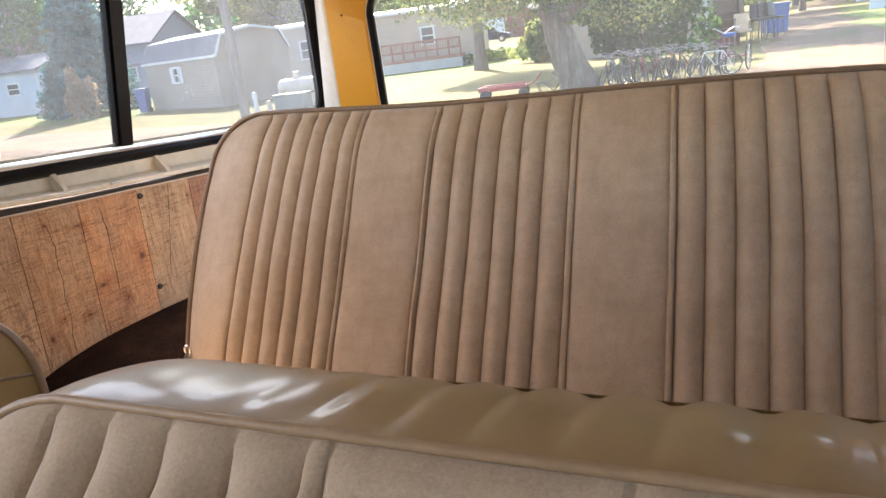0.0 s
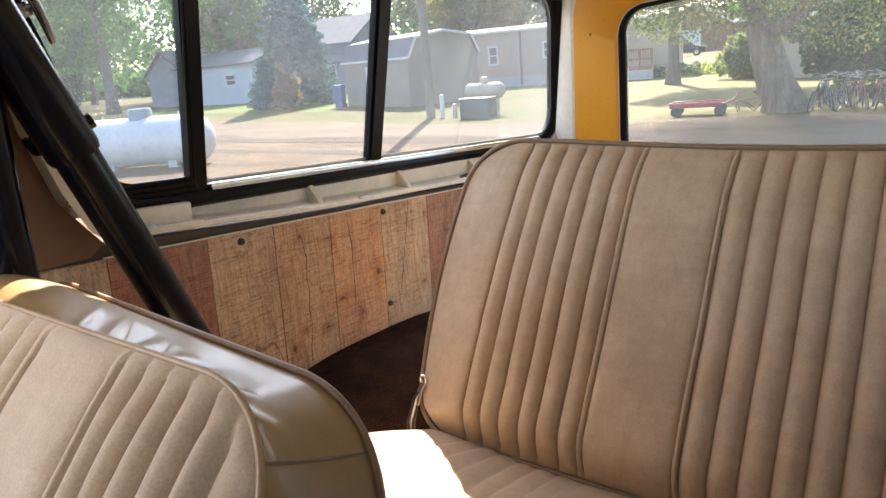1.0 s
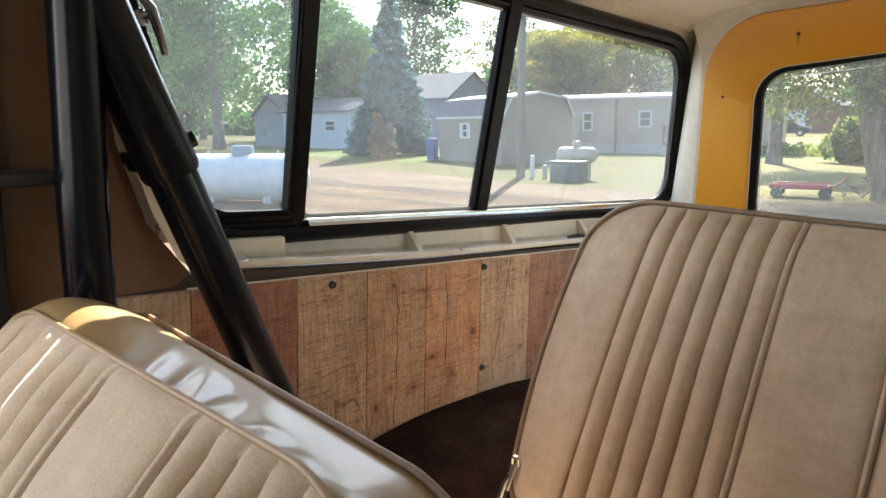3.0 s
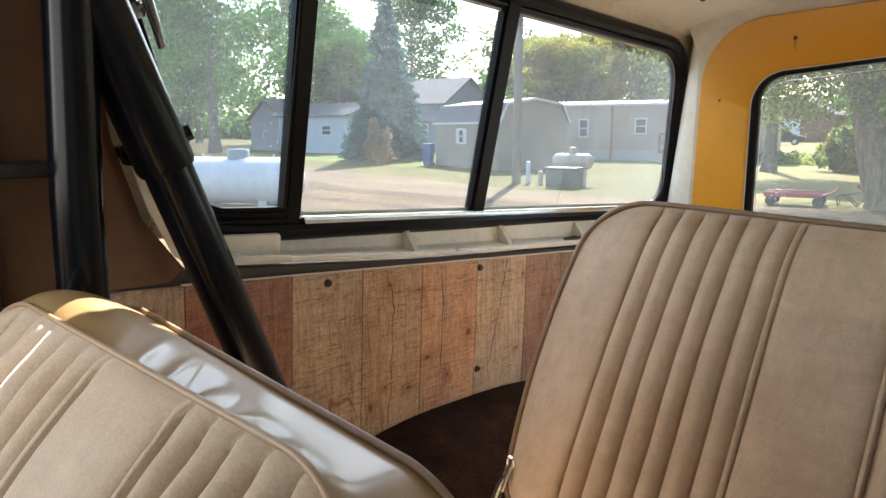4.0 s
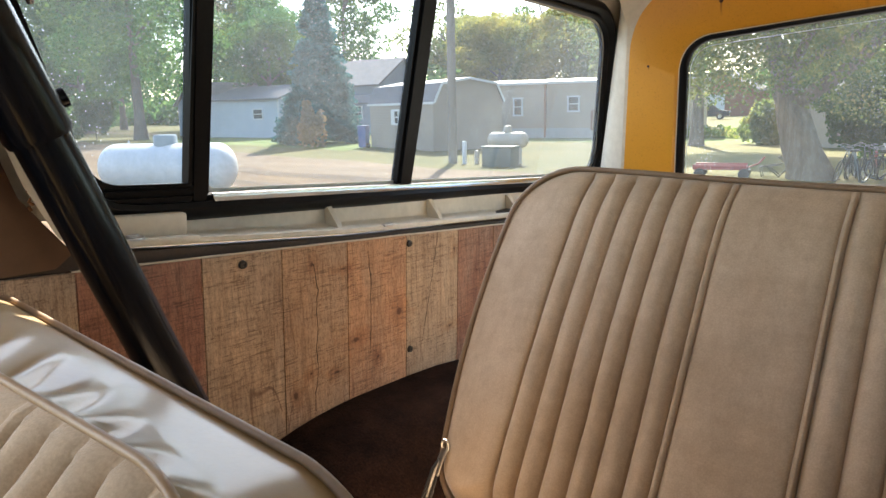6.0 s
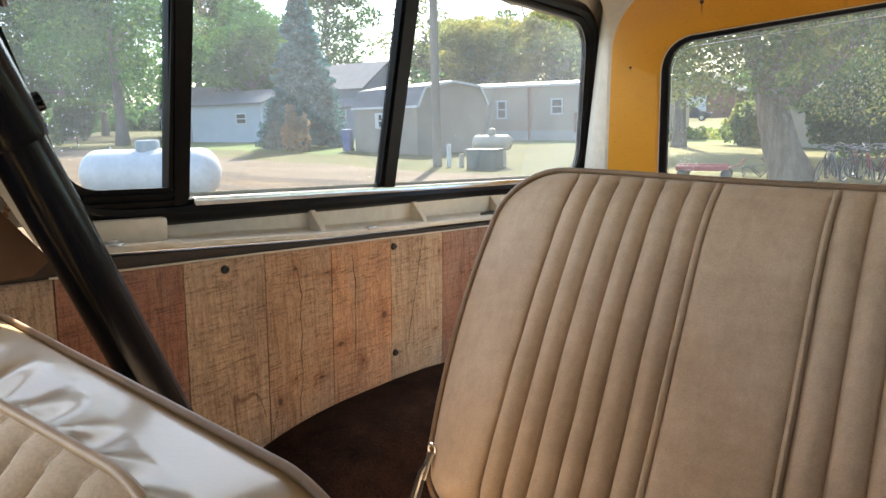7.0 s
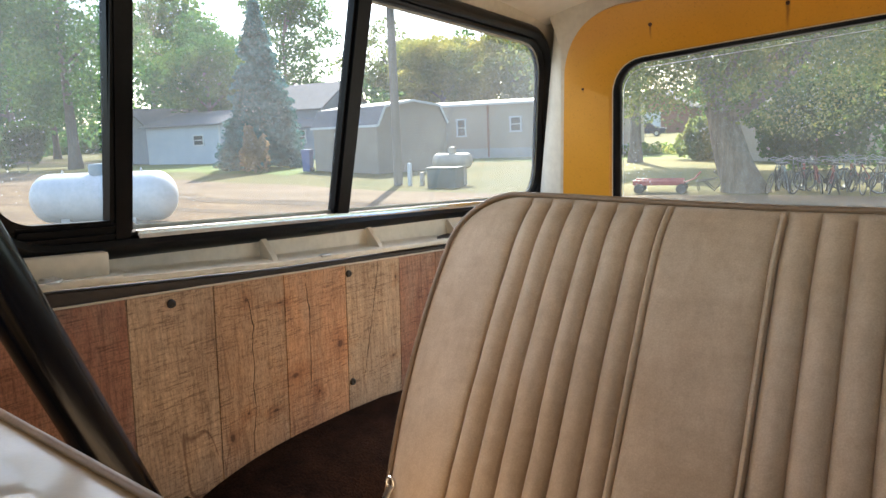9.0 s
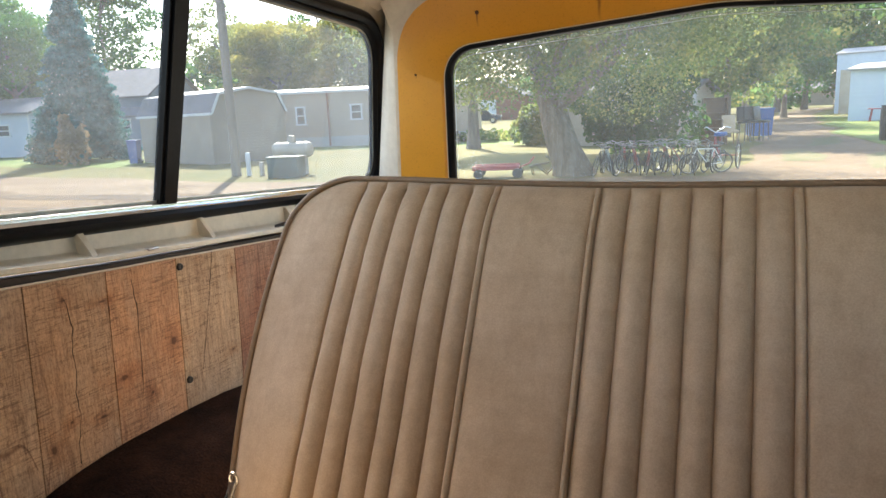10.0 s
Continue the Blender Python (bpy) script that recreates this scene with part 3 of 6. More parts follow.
def side_wall():
    wall = thing("wall_west", (SIDE_X, 0.8, 1.2), "cream painted steel side wall with a lining of barn-wood planks", "wall", kind="structure")
    # painted sheet round the window
    outer = radial([(0.27, rail(0.27) + 0.046), (1.575, rail(1.575) + 0.046), (1.50, 2.06), (0.27, 2.10)], WIN_C, 300)
    s = Shape()
    edge = grown(WIN_IN, WIN_C, 0.018)
    s.ring([side(*p, 0.0) for p in outer], [side(*p, 0.0) for p in edge])
    s.ring([side(*p, 0.0) for p in edge], [side(*p, -0.022) for p in edge])
    s.ring([side(*p, -0.022) for p in edge], [side(*p, -0.022) for p in outer])
    s.ring([side(*p, -0.022) for p in outer], [side(*p, 0.0) for p in outer])
    part("window_surround", s, CREAM, wall)
    # ledge below the window
    rows = []
    for k in range(40):
        y = 0.40 + 1.15 * k / 39
        b = rail(y) + 0.010 * max(0.0, (0.72 - y) / 0.35)
        rows.append([(-1.085, y, b + 0.0085), (-1.071, y, b + 0.009), (-1.0695, y, b + 0.011), (-1.0705, y, b + 0.0155), (-1.073, y, b + 0.0165), (-1.098, y, b + 0.019), (-1.101, y, b + 0.022), (-1.103, rail(y) * 0 + y, rail(y) + 0.048), (-1.125, y, rail(y) + 0.050)])
    part("ledge", Shape().grid(rows), CREAM, wall)
    for y in (0.717, 0.925, 1.14):
        b = rail(y)
        s = Shape().prism([(-1.104, b + 0.016), (-1.076, b + 0.0165), (-1.079, b + 0.022), (-1.098, b + 0.046), (-1.104, b + 0.046)], y - 0.004, y + 0.004, lambda u, v, w: (u, w, v))
        part("gusset", s, CREAM, wall)
    b = rail(0.45)
    s = Shape().box((-1.090, 0.452, b + 0.036), (0.022, 0.098, 0.026), pose(0, 0, 0, -4.3), 0.004)
    part("end_block", s, CREAM, wall)
    s = Shape().box((-1.082, 0.45, b + 0.021), (0.028, 0.115, 0.008), pose(0, 0, 0, -4.3), 0.002)
    part("flange", s, CREAM, wall)
    s = Shape().lathe([(0.0, 0.005), (0.007, 0.005), (0.0085, 0.003), (0.013, 0.002), (0.0135, 0.0)], lambda x, y, h: (-1.080 + x, 0.437 + y, b + 0.0255 + h))
    part("bolt", s, STEEL, wall)
    y = 0.80
    s = Shape().box((-1.072, y, rail(y) + 0.0165), (0.010, 0.018, 0.004), None, 0.002)
    part("clip", s, STEEL, wall)
    # dark gasket on top of the planks
    rows = []
    for k in range(60):
        y = 0.06 + 1.4 * k / 59
        b = rail(y)
        t = b + 0.006 + 0.010 * max(0.0, (0.72 - y) / 0.35)
        rows.append([(-1.0715, y, b - 0.004), (-1.0705, y, b + 0.001), (-1.0715, y, t - 0.001), (-1.074, y, t), (-1.09, y, t)])
    part("gasket", Shape().grid(rows), GASKET, wall)
    # pale cut edge of the laminate
    rows = []
    for k in range(90):
        y = 0.37 + 1.08 * k / 89
        b = rail(y) + 0.0007 * noise.noise(Vector((y * 14, 0, 0)))
        rows.append([(-1.0672, y, b - 0.0012), (-1.0670, y, b - 0.0003), (-1.0672, y, b + 0.0006), (-1.0705, y, b + 0.0006)])
    part("cut_edge", Shape().grid(rows), CREAM, wall)
    # backing behind the planks
    s = Shape().box((-1.095, 0.80, 1.30), (0.03, 1.36, 0.62))
    part("backing", s, GASKET, wall)
    # planks
    cuts = [0.06, 0.14, 0.25, 0.374, 0.506, 0.613, 0.720, 0.835, 0.956, 1.052, 1.18, 1.31, 1.45]
    tints = [(0.38, 0.26, 0.17), (0.38, 0.26, 0.17), (0.40, 0.29, 0.20), (0.30, 0.135, 0.085), (0.43, 0.30, 0.20), (0.42, 0.265, 0.16), (0.48, 0.27, 0.15), (0.45, 0.32, 0.21), (0.29, 0.135, 0.08), (0.26, 0.14, 0.085), (0.40, 0.27, 0.17), (0.38, 0.24, 0.15)]
    for i, tint in enumerate(tints):
        y0, y1 = cuts[i] + 0.0004, cuts[i + 1] - 0.0004
        top0, top1 = rail(y0), rail(y1)
        s = Shape().prism([(y0, 1.0), (y1, 1.0), (y1, top1 - 0.001), (y0, top0 - 0.001)], -1.08, SIDE_X - 0.0015, lambda u, v, w: (w, u - 0.047 * (rail(u) - v), v))
        s.prism([(y0 + 0.0004, 1.0), (y1 - 0.0004, 1.0), (y1 - 0.0004, top1 - 0.002), (y0 + 0.0004, top0 - 0.002)], SIDE_X - 0.0015, SIDE_X, lambda u, v, w: (w, u - 0.047 * (rail(u) - v), v))
        p = part("plank", s, WOOD, wall, smooth=False)
        p.color = (tint[0] * 0.95, tint[1] * 0.95, tint[2] * 0.93, 1)
    for y, z in ((0.557, 1.618), (0.840, 1.597), (0.834, 1.438), (1.24, 1.565)):
        s = Shape().lathe([(0.0, 0.0022), (0.0019, 0.0024), (0.0023, 0.0034), (0.0044, 0.0030), (0.0052, 0.0)], lambda a, c, h: (SIDE_X + h, y + a, z + c), 16)
        part("screw", s, DARK_SCREW, wall)
    # long drying splits in three of the boards
    for path in ([(0.660, 1.600), (0.666, 1.565), (0.661, 1.540), (0.663, 1.515), (0.657, 1.490), (0.660, 1.462), (0.652, 1.43), (0.650, 1.40)], [(0.906, 1.605), (0.898, 1.57), (0.885, 1.52), (0.873, 1.48), (0.860, 1.435)], [(0.757, 1.60), (0.760, 1.56), (0.757, 1.50), (0.752, 1.44)]):
        fine = [Vector((y, z)) for y, z in path]
        pts = []
        for a, b in zip(fine, fine[1:]):
            for k in range(6):
                q = a.lerp(b, k / 6)
                pts.append((SIDE_X + 0.0001, q.x + 0.0016 * noise.noise(Vector((q.y * 90, q.x * 40, 3))), q.y))
        part("split", Shape().tube(pts, [0.0002 + 0.0005 * max(0.0, noise.noise(Vector((p[2] * 45, p[1], 8))) + 0.35) for p in pts], 6), GASKET, wall)
    return wall


def side_window():
    win = thing("window_1", side(0.9, 1.68), "sliding side window with black rubber seal and dusty wet glass", "window", kind="structure")
    # rubber seal: a rounded lip all round
    prof = [(-0.004, -0.012), (-0.004, 0.002), (-0.001, 0.006), (0.002, 0.0065), (0.004, 0.004), (0.006, 0.0105), (0.012, 0.0145), (0.020, 0.0125), (0.026, 0.006), (0.029, -0.006)]
    s = Shape()
    loops = [[side(*p, d) for p in grown(WIN_IN, WIN_C, o)] for o, d in prof]
    for a, c in zip(loops, loops[1:]):
        s.ring(a, c)
    part("seal", s, RUBBER, win)
    edge = [[side(*p, -0.002) for p in grown(WIN_IN, WIN_C, o)] for o in (-0.003, -0.008)]
    part("glass_edge", Shape().ring(edge[0], edge[1]), GREY_EDGE, win, "pale grey line of the glass edge")
    # fixed jamb and slim divider
    def bar(name, y0, y1, t0, t1, depth, zb0, zt):
        q = [(y0, zb0), (y1, zb0 - 0.003), (t1, zt), (t0, zt)]
        s = Shape().prism(q, -0.008, depth, lambda u, v, w: side(u, v, w))
        q2 = [(y0 + 0.005, zb0), (y1 - 0.005, zb0 - 0.003), (t1 - 0.005, zt), (t0 + 0.005, zt)]
        s.prism(q2, depth, depth + 0.004, lambda u, v, w: side(u, v, w))
        part(name, s, RUBBER, win)
    bar("jamb", 0.512, 0.538, 0.503, 0.531, 0.004, 1.690, 2.0)
    bar("divider", 0.850, 0.883, 0.845, 0.880, 0.004, 1.672, 1.985)
    # inner frame of the sliding pane
    hoop = radial(rounded([(0.400, 1.709), (0.523, 1.701), (0.519, 1.995), (0.290, 1.995)], [0.05, 0.006, 0.006, 0.03]), (0.44, 1.83))
    slim = grown(hoop, (0.44, 1.83), -0.013)
    s = Shape().ring([side(*p, -0.004) for p in hoop], [side(*p, 0.006) for p in hoop])
    s.ring([side(*p, 0.006) for p in hoop], [side(*p, 0.007) for p in slim])
    s.ring([side(*p, 0.007) for p in slim], [side(*p, -0.006) for p in slim])
    part("sash", s, RUBBER, win)
    # lower rail of the sash: two ridges on a flat strip
    s = Shape()
    for lo, hi, d in ((0.0, 0.018, 0.0075), (0.0035, 0.0065, 0.0105), (0.011, 0.0145, 0.0100)):
        s.prism([(0.418, 1.700 + lo), (0.515, 1.694 + lo), (0.515, 1.694 + hi), (0.418, 1.700 + hi)], -0.002, d, lambda u, v, w: side(u, v, w))
    part("sash_rail", s, RUBBER, win, smooth=False)
    # bright metal strip added along the foot for the sheen on the seal's slope
    rows = []
    for k in range(50):
        y = 0.541 + 0.885 * k / 49
        z = 1.7065 - 0.0642 * (y - 0.41) - 0.0008
        rows.append([side(y, z + 0.0035, -0.002), side(y, z + 0.003, 0.0078), side(y, z - 0.0005, 0.0088), side(y, z - 0.0015, 0.0092), side(y, z - 0.0055, 0.0125), side(y, z - 0.0062, 0.0100)])
    part("sheen_strip", Shape().grid(rows), SEAL_SHEEN, win, "bright metal strip in place of the wet seal's sky sheen")
    # pale mud dried in the lower corners of the panes
    for y0, w, h in ((0.540, 0.036, 0.014), (0.888, 0.020, 0.009), (0.835, 0.014, 0.010)):
        sgn = -1 if y0 == 0.835 else 1
        base = lambda y: 1.7065 - 0.0642 * (y - 0.41) + 0.001
        top = []
        for k in range(15):
            u = k / 14
            y = y0 + sgn * w * u
            top.append((y, base(y) + h * (1 - u) ** 1.6 * (0.75 + 0.5 * noise.noise(Vector((y * 190, h * 50, 0)))) + 0.0006))
        rows = [[side(y, base(y) - 0.001, -0.0025) for y, z in top], [side(y, (base(y) + z) / 2, -0.0018) for y, z in top], [side(y, z, -0.0030) for y, z in top]]
        part("dried_mud", Shape().grid(rows), PALE_MUD, win, "pale dried mud on the glass")
    # latch on the sash
    s = Shape().tube([side(0.333, 1.930, 0.012), side(0.339, 1.922, 0.015), side(0.348, 1.901, 0.014), side(0.356, 1.883, 0.009)], [0.0042, 0.0052, 0.0046, 0.0034], 10)
    s.box(side(0.328, 1.912, 0.004), (0.018, 0.020, 0.016), pose(0, 0, 0, 25), 0.003)
    s.tube([side(0.329, 1.914, 0.004), side(0.341, 1.917, 0.014)], 0.005, 10)
    part("latch", s, DARK_CHROME, win)
    for name, loop in (("pane", [(0.29, 2.0), (0.395, 1.70), (0.545, 1.688), (0.52, 2.0)]), ("pane", [(0.51, 2.0), (0.53, 1.688), (0.866, 1.665), (0.862, 1.99)]), ("pane", [(0.862, 1.99), (0.866, 1.665), (1.515, 1.620), (1.405, 1.955)])):
        s = Shape().add([side(*p, -0.004) for p in loop], [(0, 1, 2, 3)])
        g = part(name, s, GLASS_SIDE, win, smooth=False)
        g.visible_shadow = False
    return win


REAR = rounded([(-0.915, 1.40), (0.10, 1.40), (0.07, 1.905), (-0.41, 1.932), (-0.885, 1.895)], [0.05, 0.05, 0.06, 0.4, 0.055])
REAR_C = (-0.41, 1.68)
REAR_IN = radial(REAR, REAR_C, 420)


def rear_wall():
    wall = thing("wall_north", (CENTRE_X, 1.42, 1.2), "yellow painted steel rear frame round a wide window", "wall", kind="structure")
    outer = radial(rounded([(-1.075, 1.0), (0.255, 1.0), (0.160, 1.996), (-0.41, 2.016), (-0.980, 1.996)], [0.02, 0.02, 0.12, 0.4, 0.12], 12), REAR_C, 420)
    lip = grown(REAR_IN, REAR_C, 0.012)
    lip2 = grown(REAR_IN, REAR_C, 0.005)
    rim = grown(outer, REAR_C, -0.004)
    s = Shape()
    s.ring([back(*p, -0.016) for p in outer], [back(*p, -0.010) for p in outer])
    s.ring([back(*p, -0.010) for p in outer], [back(*p, 0.0) for p in rim])
    s.ring([back(*p, 0.0) for p in rim], [back(*p, 0.0) for p in lip])
    s.ring([back(*p, 0.0) for p in lip], [back(*p, -0.006) for p in lip2])
    s.ring([back(*p, -0.006) for p in lip2], [back(*p, -0.016) for p in lip2])
    s.ring([back(*p, -0.016) for p in lip2], [back(*p, -0.016) for p in outer])
    part("frame", s, YELLOW, wall)
    over = radial([(-1.079, 0.99), (0.259, 0.99), (0.172, 1.93), (0.23, 2.12), (-1.05, 2.12), (-0.992, 1.93)], REAR_C, 420)
    s = Shape().ring([back(*p, -0.012) for p in grown(outer, REAR_C, -0.02)], [back(*p, -0.006) for p in over])
    part("header_panel", s, CREAM, wall, "cream painted panel round the yellow frame")
    for x, z, _, _ in SCREWS:
        r = 0.55 if x < -0.9 else 0.85
        s = Shape().lathe([(0.0, 0.003), (0.003 * r, 0.003), (0.0042 * r, 0.0)], lambda a, c, h: back(x + a, z + c, h), 12)
        part("screw", s, RUSTY_SCREW, wall, "rusty screw head")
    s = Shape().box(back(-0.33, 1.975, 0.001), (0.002, 0.002, 0.10), pose(0, 0, 0, 8.5))
    part("joint", s, DARK_SCREW, wall)
    win = thing("window_2", back(CENTRE_X, 1.6), "wide rear window with black seal and dusty rain-spotted glass", "window", kind="structure")
    def seal_loop(o):
        thick, thin = grown(REAR_IN, REAR_C, o), grown(REAR_IN, REAR_C, o * 0.35 if o < 0 else o)
        out = []
        for a, b in zip(thick, thin):
            k = min(1.0, max(0.0, (a[1] - 1.84) / 0.06))
            out.append((a[0] + (b[0] - a[0]) * k, a[1] + (b[1] - a[1]) * k))
        return out
    loops = [[back(*p, d) for p in seal_loop(o)] for o, d in [(-0.009, -0.012), (-0.008, -0.006), (-0.004, -0.003), (0.002, -0.002), (0.005, -0.003), (0.005, -0.013)]]
    s = Shape()
    for a, c in zip(loops, loops[1:]):
        s.ring(a, c)
    part("seal", s, RUBBER, win)
    s = Shape().tube([back(*p, -0.003) for p in grown(REAR_IN, REAR_C, 0.0062)], 0.0009, 6, closed=True)
    part("bead", s, CREAM, win, "thin cream bead round the seal")
    s = Shape().tube([back(*p, -0.009) for p in grown(REAR_IN, REAR_C, -0.0125)], 0.0007, 6, closed=True)
    part("glass_edge", s, GREY_EDGE, win, "pale line of the glass edge")
    loop = grown(REAR_IN, REAR_C, -0.004)
    s = Shape().add([back(*p, -0.010) for p in loop], [tuple(range(len(loop)))])
    g = part("pane", s, GLASS_REAR, win, smooth=False)
    g.visible_shadow = False
    # cream corner between the side and the rear frame
    rows = []
    for k in range(24):
        z = 1.05 + 1.05 * k / 23
        a = Vector(side(1.56 - 0.30 * (z - 1.64), z, 0.001)) if z > 1.6 else Vector((SIDE_X - 0.02, 1.56, z))
        e = Vector(back(-1.073 + 0.0954 * (z - 1.0), z, -0.012))
        m = Vector((a.x + 0.004, e.y + 0.004, z))
        rows.append([((1 - t) ** 2 * a + 2 * t * (1 - t) * m + t * t * e) for t in [i / 10 for i in range(11)]])
    corner = thing("wall_corner", (-1.05, 1.45, 1.1), "cream painted corner post beside the rear frame", "wall", kind="structure")
    part("corner_sheet", Shape().grid(rows), CREAM, corner)
    return wall


HOLES = [(-0.915, 1.09), (-0.940, 1.27)]


def shell():
    """Roof, floor and the far sides, which close the cabin."""
    roof = thing("ceiling", (CENTRE_X, 0.3, 2.1), "cream headliner with rounded edges", "ceiling", kind="structure")
    rows = []
    for k in range(30):
        y = -0.85 + 2.25 * k / 29
        h = 2.085 - 0.055 * (y - 0.4) - 0.02 * max(0.0, (y - 1.15) / 0.33) ** 2
        row = []
        for j in range(41):
            u = -1 + 2 * j / 40
            row.append((CENTRE_X + u * 0.66, y, h - 0.055 * abs(u) ** 6 + 0.01 * (1 - u * u)))
        rows.append(row)
    s = Shape().grid(rows)
    s.grid([[(p[0], p[1], p[2] + 0.05) for p in r] for r in rows])
    part("headliner", s, HEADLINER, roof)
    roof_z = lambda x, y: 2.085 - 0.055 * (y - 0.4) - 0.02 * max(0.0, (y - 1.15) / 0.33) ** 2 - 0.055 * abs((x - CENTRE_X) / 0.66) ** 6 + 0.01 * (1 - ((x - CENTRE_X) / 0.66) ** 2)
    for x, y in HOLES:
        s = Shape().lathe([(0.0, 0.003), (0.004, 0.003), (0.0055, 0.0)], lambda a, c, h: (x + a, y + c, roof_z(x, y) - h), 12)
        part("screw", s, DARK_SCREW, roof)
    line = rounded([(-0.925, 0.0), (-0.925, 1.305), (0.105, 1.305), (0.105, 0.0)], [0.01, 0.09, 0.09, 0.01], 10)
    s = Shape().tube([(x, y, roof_z(x, y) - 0.001) for x, y in line], 0.005, 10, closed=True)
    part("bead", s, HEADLINER, roof)
    floor = thing("floor", (CENTRE_X, 0.3, 0.9), "dark brown carpeted floor", "floor", kind="structure")
    part("carpet", Shape().box((CENTRE_X, 0.3, 0.88), (1.34, 2.35, 0.05), None, 0.01), CARPET, floor)
    # unseen pale board added on the floor to throw sunlight upwards
    part("bounce_board", Shape().box((CENTRE_X, 1.10, 0.918), (0.90, 0.60, 0.022), None, 0.004), BOUNCE_BOARD, floor, "unseen pale board added behind the bench to bounce light up")
    east = thing("wall_east", (0.25, 0.3, 1.2), "cream painted side wall with window openings", "wall", kind="structure")
    s = Shape()
    s.box((0.27, 0.3, 1.25), (0.05, 2.35, 0.78), None, 0.01)
    s.box((0.24, 0.3, 2.02), (0.05, 2.35, 0.08), None, 0.01)
    for y in (-0.84, 0.28, 1.44):
        s.box((0.255, y, 1.83), (0.05, 0.10, 0.42), None, 0.01)
    part("panel", s, CREAM, east)
    front = thing("wall_south", (CENTRE_X, -0.85, 1.2), "brown dashboard wall below an open windscreen", "wall", kind="structure")
    s = Shape()
    s.box((CENTRE_X, -0.86, 1.25), (1.34, 0.06, 0.78), None, 0.01)
    s.box((CENTRE_X, -0.82, 2.08), (1.34, 0.06, 0.10), None, 0.01)
    part("panel", s, TRIM_BROWN, front)
    door = thing("door_1", (-1.09, -0.3, 1.2), "brown trimmed front door below its window opening", "door", kind="structure")
    s = Shape()
    s.box((-1.11, -0.34, 1.25), (0.05, 1.06, 0.78), None, 0.01)
    s.box((-1.05, -0.34, 2.06), (0.05, 1.06, 0.08), None, 0.01)
    part("panel", s, TRIM_BROWN, door)
    # unseen windscreen and far side panes, darkened to cut light reaching the seats
    for key, label, loop in (("window_3", "unseen windscreen pane above the dashboard, darkened to dim the cabin", [(-1.05, -0.87, 1.62), (0.25, -0.87, 1.62), (0.22, -0.84, 2.05), (-1.03, -0.84, 2.05)]), ("window_4", "unseen panes of the far side, darkened to dim the cabin", [(0.275, -0.82, 1.62), (0.275, 1.44, 1.62), (0.25, 1.44, 2.0), (0.25, -0.82, 2.0)])):
        w = thing(key, loop[0], label, "window", kind="structure")
        part("pane", Shape().add(loop, [(0, 1, 2, 3)]), GLASS_DIMMING, w, smooth=False)
    # frame rails and wheels under the floor
    under = thing("chassis", (CENTRE_X, 0.3, 0.0), "black steel frame and wheels under the cabin floor", "chassis", kind="structure")
    for x in (-0.80, -0.02):
        part("rail", Shape().box((x, 0.0, 0.72), (0.10, 3.4, 0.16), None, 0.01), BLACK_METAL, under)
        part("mount", Shape().box((x, 0.3, 0.83), (0.12, 2.0, 0.07), None, 0.01), BLACK_METAL, under)
    for y in (-1.45, 0.83):
        part("axle", Shape().tube([(-1.05, y, 0.37), (0.23, y, 0.37)], 0.045, 12), BLACK_METAL, under)
        part("axle_block", Shape().box((-0.80, y, 0.53), (0.09, 0.2, 0.26), None, 0.01), BLACK_METAL, under)
        part("axle_block", Shape().box((-0.02, y, 0.53), (0.09, 0.2, 0.26), None, 0.01), BLACK_METAL, under)
        for x in (-1.02, 0.20):
            wh = part("wheel", Shape().lathe([(0.20, -0.10), (0.34, -0.10), (0.37, -0.06), (0.37, 0.06), (0.34, 0.10), (0.20, 0.10)], lambda a, b, h: (x + h, y + a, 0.37 + b), 28), TYRE, under)
            part("rim", Shape().lathe([(0.0, -0.05), (0.2, -0.08), (0.2, 0.08), (0.0, 0.05)], lambda a, b, h: (x + h, y + a, 0.37 + b), 20), WHITE_TRIM, wh)
    # brown trimmed pillar between the door and the rear side window
    pil = thing("pillar", (-1.09, 0.2, 1.4), "brown plastic door pillar trim with a cream painted edge", "pillar", kind="structure")
    s = Shape()
    q = [(0.10, 1.655), (0.355, 1.652), (0.372, 1.664), (0.330, 1.72), (0.302, 1.80), (0.286, 1.90), (0.282, 2.05), (0.10, 2.05)]
    s.prism(q, -1.12, -1.062, lambda u, v, w: (w + 0.16 * max(0, v - 1.69), u, v))
    q = [(0.10, 1.67), (0.345, 1.667), (0.318, 1.72), (0.292, 1.80), (0.276, 1.90), (0.272, 2.05), (0.10, 2.05)]
    s.prism(q, -1.062, -1.056, lambda u, v, w: (w + 0.16 * max(0, v - 1.69), u, v))
    part("trim", s, TRIM_BROWN, pil)
    s = Shape().box((-1.05, 0.155, 1.80), (0.05, 0.10, 0.5), pose(0, 0, 0, 0, 9), 0.012)
    s.box((-1.035, 0.12, 1.775), (0.09, 0.24, 0.012), None, 0.004)
    part("belt_cover", s, WEBBING, pil, "black belt cover")
    rows = []
    for (y, z) in ((0.398, 1.664), (0.372, 1.685), (0.345, 1.735), (0.324, 1.79), (0.302, 1.86), (0.284, 1.94), (0.266, 2.05)):
        x = -1.10 + 0.24 * (z - 1.69)
        rows.append([(x + 0.045, y - 0.014, z - 0.004), (x + 0.047, y - 0.007, z - 0.002), (x + 0.036, y + 0.004, z + 0.002), (x + 0.010, y + 0.03, z + 0.006)])
    part("edge_strip", Shape().grid(rows), CREAM, pil)
